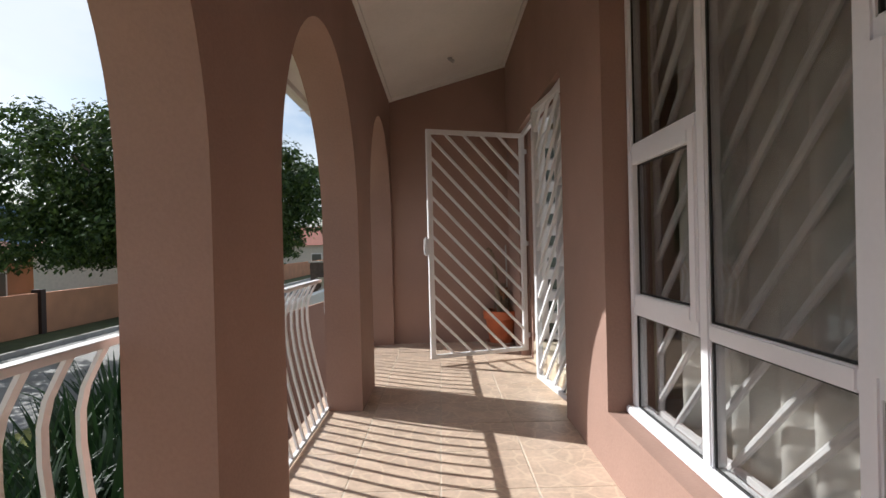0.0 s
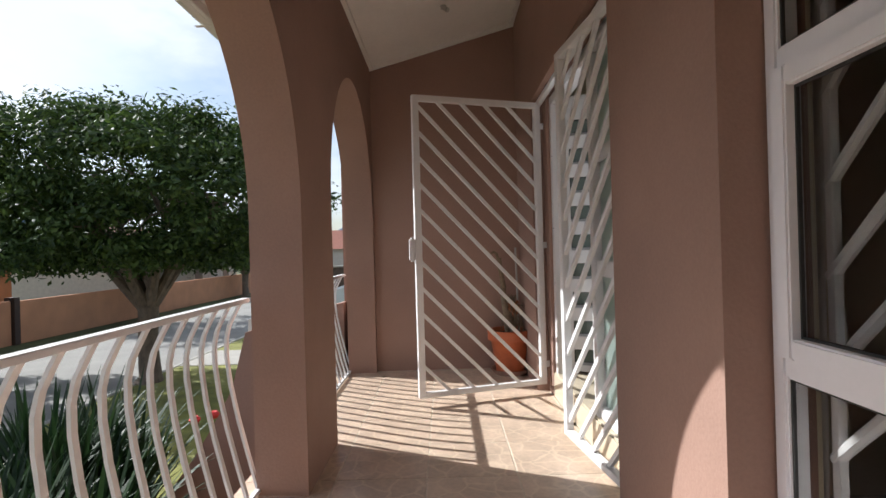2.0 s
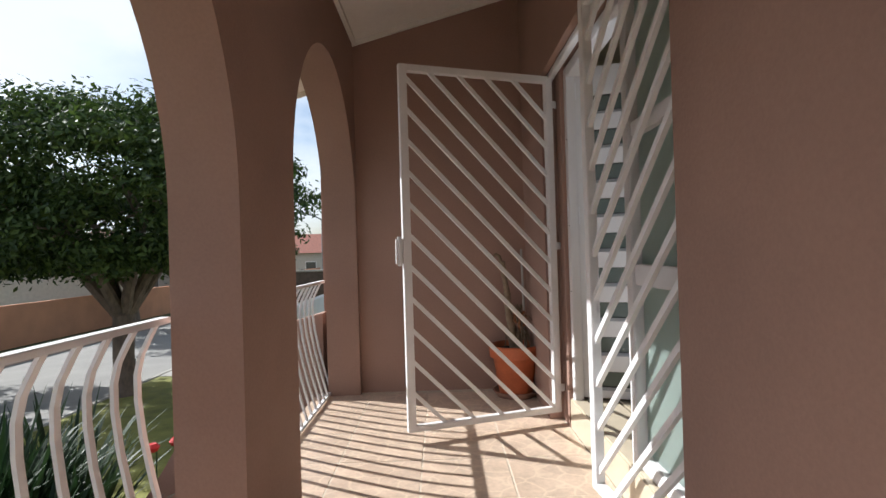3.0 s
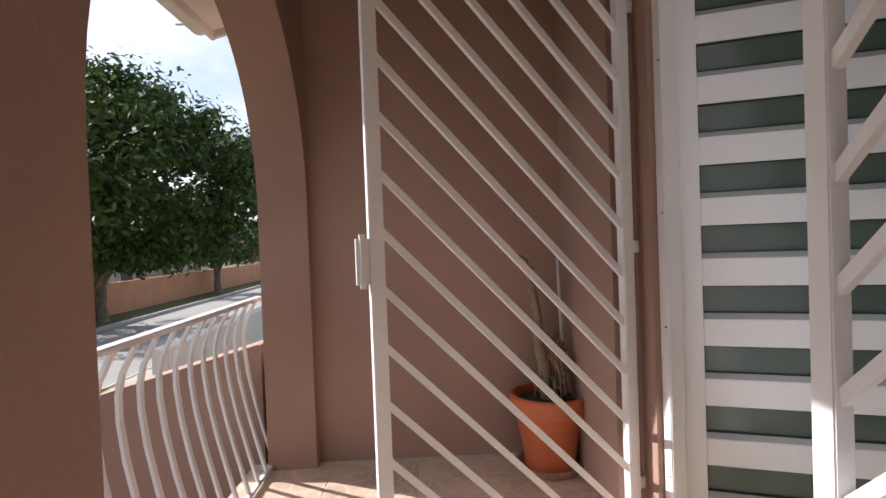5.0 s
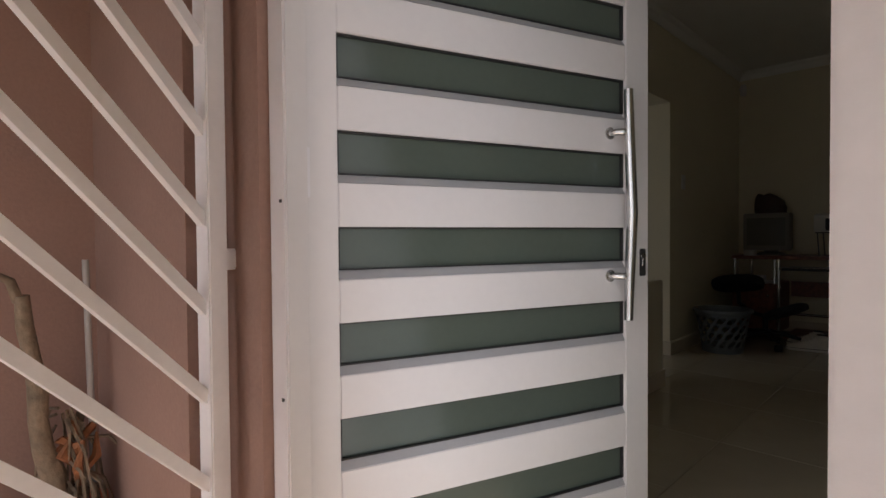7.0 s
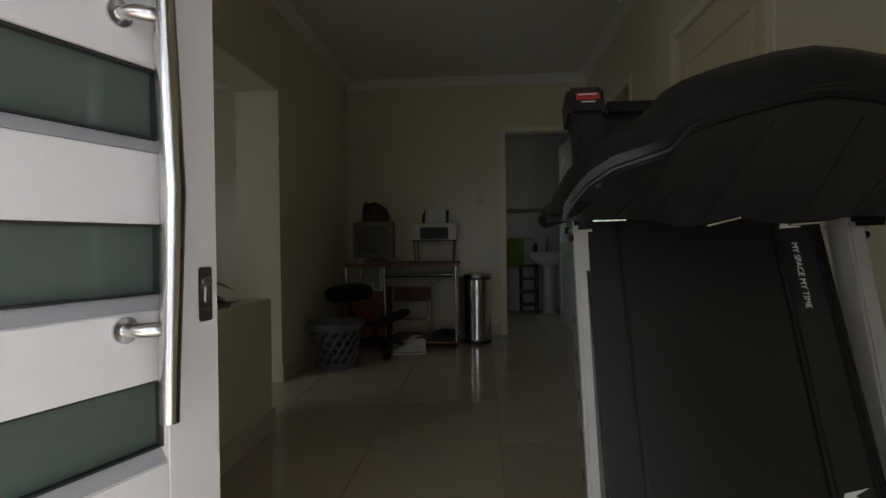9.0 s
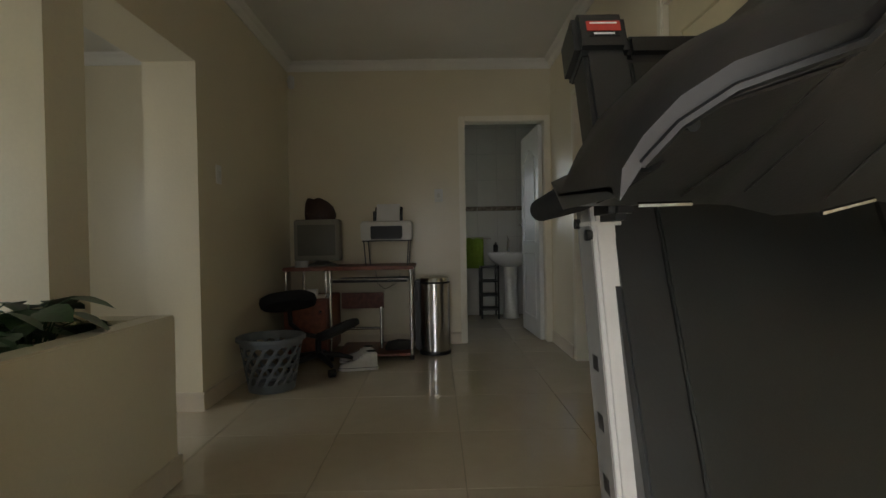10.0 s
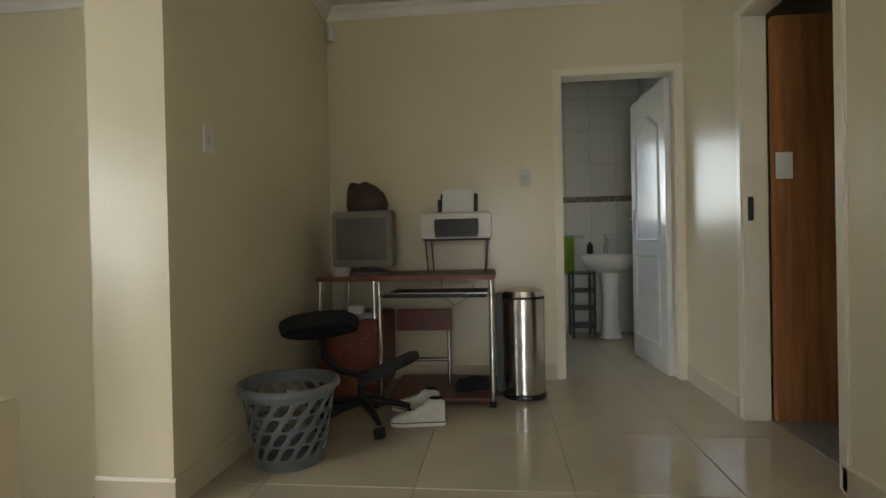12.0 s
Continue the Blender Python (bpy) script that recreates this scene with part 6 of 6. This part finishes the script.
def tree(at, radii, crown_z, fork_z, n_limb, n_clump, n_leaf, size, seed, label, clump_r=0.42, lean=(0.0, 0.0)):
    rng = random.Random(seed)
    t = thing("tree", label, "tree", at)
    rx, ry, rz = radii
    bm = B()
    tube(bm, [(0, 0, -0.05), (0.02, 0.03, 0.12), (0.0, 0.0, fork_z * 0.5), (0.03, 0.0, fork_z)], [0.30, 0.21, 0.18, 0.19], 12)
    part("trunk", bm, BARK, t, smooth=True)
    ends = []
    for k in range(n_limb):
        a = 6.283 * (k + rng.uniform(-0.2, 0.2)) / n_limb
        e = Vector((0.62 * rx * math.cos(a), 0.62 * ry * math.sin(a), crown_z + rng.uniform(-0.2, 0.5) * rz))
        m1 = Vector((e.x * 0.35, e.y * 0.35, fork_z + (e.z - fork_z) * 0.42))
        m2 = Vector((e.x * 0.7, e.y * 0.7, fork_z + (e.z - fork_z) * 0.75 + 0.1))
        tubepart("limb", [(0.02, 0, fork_z - 0.1), m1, m2, e], [0.12, 0.085, 0.055, 0.02], BARK, t, seg=8)
        for q_ in range(3):
            b_ = m2 + Vector((rng.uniform(-0.35, 0.35) * rx, rng.uniform(-0.35, 0.35) * ry, rng.uniform(-0.1, 0.3) * rz))
            tubepart("branch", [m1.lerp(m2, rng.uniform(0.3, 0.9)), (m2 + b_) / 2, b_], [0.05, 0.03, 0.01], BARK, t, seg=6)
    bm = B()
    for k in range(n_clump):
        d = Vector((rng.gauss(0, 1), rng.gauss(0, 1), rng.gauss(0, 1))).normalized()
        lump = 0.86 + 0.10 * math.sin(3.1 * d.x + seed) * math.cos(2.7 * d.y) + 0.10 * math.sin(5.3 * d.z + 2.1 * d.x) + rng.uniform(-0.12, 0.12)
        f = lump * rng.uniform(0.55, 1.0) ** 0.35 / (abs(d.x) ** 3 + abs(d.y) ** 3 + abs(d.z) ** 3) ** 0.26
        z = d.z * rz * f
        if z < -0.55 * rz:
            z = -0.55 * rz + rng.uniform(-0.25, 0.1)
        leaf_cloud(bm, rng, Vector((lean[0] + d.x * rx * f, lean[1] + d.y * ry * f, crown_z + z)), n_leaf, clump_r * rng.uniform(0.7, 1.2), size)
    me = bpy.data.meshes.new("crown")
    bm.to_mesh(me)
    bm.free()
    me.materials.append(TREE_LEAF)
    cr = new("crown", me)
    cr.parent = t
    cr["label"] = "dense dark green crown of small leaves"
    return t


tree((-5.6, 12.0, GROUND), (3.35, 2.9, 2.0), 3.75, 1.5, 8, 640, 120, 0.066, 3, "broad leafy street tree with several low limbs", 0.46, (0.15, 0.2))
tree((-11.6, 22.5, GROUND), (3.4, 3.4, 2.2), 3.7, 1.3, 5, 220, 60, 0.12, 5, "leafy street tree across the road", 0.55)
tree((-11.7, 33.0, GROUND), (2.4, 2.4, 1.9), 3.1, 1.3, 5, 110, 50, 0.13, 7, "leafy street tree across the road", 0.5)
tree((-11.8, 12.0, GROUND), (3.6, 3.6, 2.3), 3.9, 1.6, 5, 220, 60, 0.12, 9, "leafy street tree across the road", 0.55)
tree((-14.5, 47.0, GROUND), (2.6, 2.6, 2.0), 3.2, 1.3, 5, 80, 40, 0.16, 11, "leafy street tree across the road", 0.55)


def strap_bush(at, seed, n=46, length=0.95):
    """A clump of arching strap leaves."""
    rng = random.Random(seed)
    t = thing("strap_leaf_bush", "dark green strap-leaved garden bush", "bush", at, group="garden bushes")
    bm = B()
    for k in range(n):
        a = rng.uniform(0, 6.283)
        L = length * rng.uniform(0.6, 1.1)
        out = rng.uniform(0.25, 0.8)
        s = Vector((-math.sin(a), math.cos(a), 0))
        prev = None
        for j in range(6):
            u = j / 5
            p = Vector((math.cos(a) * (0.05 + L * out * u), math.sin(a) * (0.05 + L * out * u), L * (1.25 * u - 0.75 * out * u * u)))
            w = 0.036 * (1 - u) ** 0.6 + 0.001
            cur = (bm.verts.new(p - s * w), bm.verts.new(p + s * w))
            if prev:
                bm.faces.new((prev[0], prev[1], cur[1], cur[0]))
            prev = cur
    part("leaves", bm, BUSH_LEAF, t, smooth=True)
    return t


rng = random.Random(21)
for k in range(34):
    strap_bush((-1.85 - 1.35 * rng.random(), 1.2 + 0.165 * k + rng.uniform(-0.15, 0.15), GROUND), 30 + k, 95, rng.uniform(1.05, 1.45))
for k in range(3):
    t = thing("red_flower", "small red garden flower on a stalk", "flower", (-1.75 - 0.12 * k, 6.75 - 0.14 * k, GROUND), group="garden flowers")
    tubepart("stalk", [(0, 0, 0), (0.02, 0, 0.5), (0.03, 0, 0.92)], 0.006, PLANT_LEAF, t, seg=5)
    bm = B()
    lathe(bm, [(0.0, 0.90), (0.04, 0.92), (0.055, 0.95), (0.03, 0.98), (0.0, 0.97)], seg=10)
    part("petals", bm, RED_FLOWER, t, smooth=True)

# ---- pieces: tiles ----


def tile_mesh(name, w, d, h, mat, bev=0.003):
    bm = B()
    box(bm, (-w / 2, -d / 2, -h), (w / 2, d / 2, 0))
    finish(bm, bev, segs=1)
    me = bpy.data.meshes.new(name)
    bm.to_mesh(me)
    bm.free()
    me.materials.append(mat)
    return me


porch_slab = bpy.data.objects["porch_slab"]
pt = tile_mesh("tile", 0.4145, 0.4145, 0.011, PORCH_TILE)
rng = random.Random(2)
xs = [-0.31, -0.10 + 0.21, 0.32 + 0.21, 0.74 + 0.21]
for x in xs:
    y = 2.64 - 10 * 0.418
    while y < END - 0.1:
        if y > -1.6:
            ob = new("tile", pt)
            ob.parent = porch_slab
            ob.matrix_world = pose(x, y + 0.209, rng.uniform(-0.0012, 0.0), rng.uniform(-0.12, 0.12), rng.uniform(-0.12, 0.12), 0)
        y += 0.42
floor_ob = bpy.data.objects["floor"]
it = tile_mesh("tile", 0.5965, 0.5965, 0.006, TILE_IN, 0.0015)
for i in range(13):
    for j in range(-1, 5):
        x, y = 1.43 + 0.6 * i + 0.3, 3.175 + 0.6 * j + 0.3
        if j == -1 and x < BACK:
            continue
        if x > 8.5 or (y > 5.0 and x > BACK + 0.1):
            continue
        ob = new("tile", it)
        ob.parent = floor_ob
        ob.location = (x, y, FLOOR + rng.uniform(-0.0005, 0.0))
for i in range(8):
    for j in range(2):
        ob = new("tile", it)
        ob.parent = bpy.data.objects["floor_lounge"]
        ob.location = (1.43 + 0.6 * i + 0.3, 6.475 + 0.6 * j, LOW)
# bathroom wall tiles and border
wt = tile_mesh("tile", 0.246, 0.326, 0.008, BATH_TILE, 0.0015)
bt = tile_mesh("border_tile", 0.246, 0.056, 0.008, BORDER, 0.001)
far = bpy.data.objects["wall_bath_far"]
right = bpy.data.objects["wall_bath_right"]
for parent, fn, n, a0 in ((far, lambda a, z: pose(8.492, a, z, 90, 0, -90), 8, 3.2), (right, lambda a, z: pose(a, 3.208, z, 90, 0, 180), 7, BACK + 0.13)):
    for i in range(n):
        a = a0 + 0.25 * (i + 0.5)
        z = FLOOR + 0.165
        by_window = parent is far and 4.1 < a < 4.95
        for k in range(8):
            if k == 4 and not by_window:
                ob = new("border_tile", bt)
                ob.parent = parent
                ob.matrix_world = fn(a, z - 0.165 + 0.03)
            if k == 4:
                z += 0.06
            if not (by_window and 1.2 < z < 2.2):
                ob = new("tile", wt)
                ob.parent = parent
                ob.matrix_world = fn(a, z)
            z += 0.33
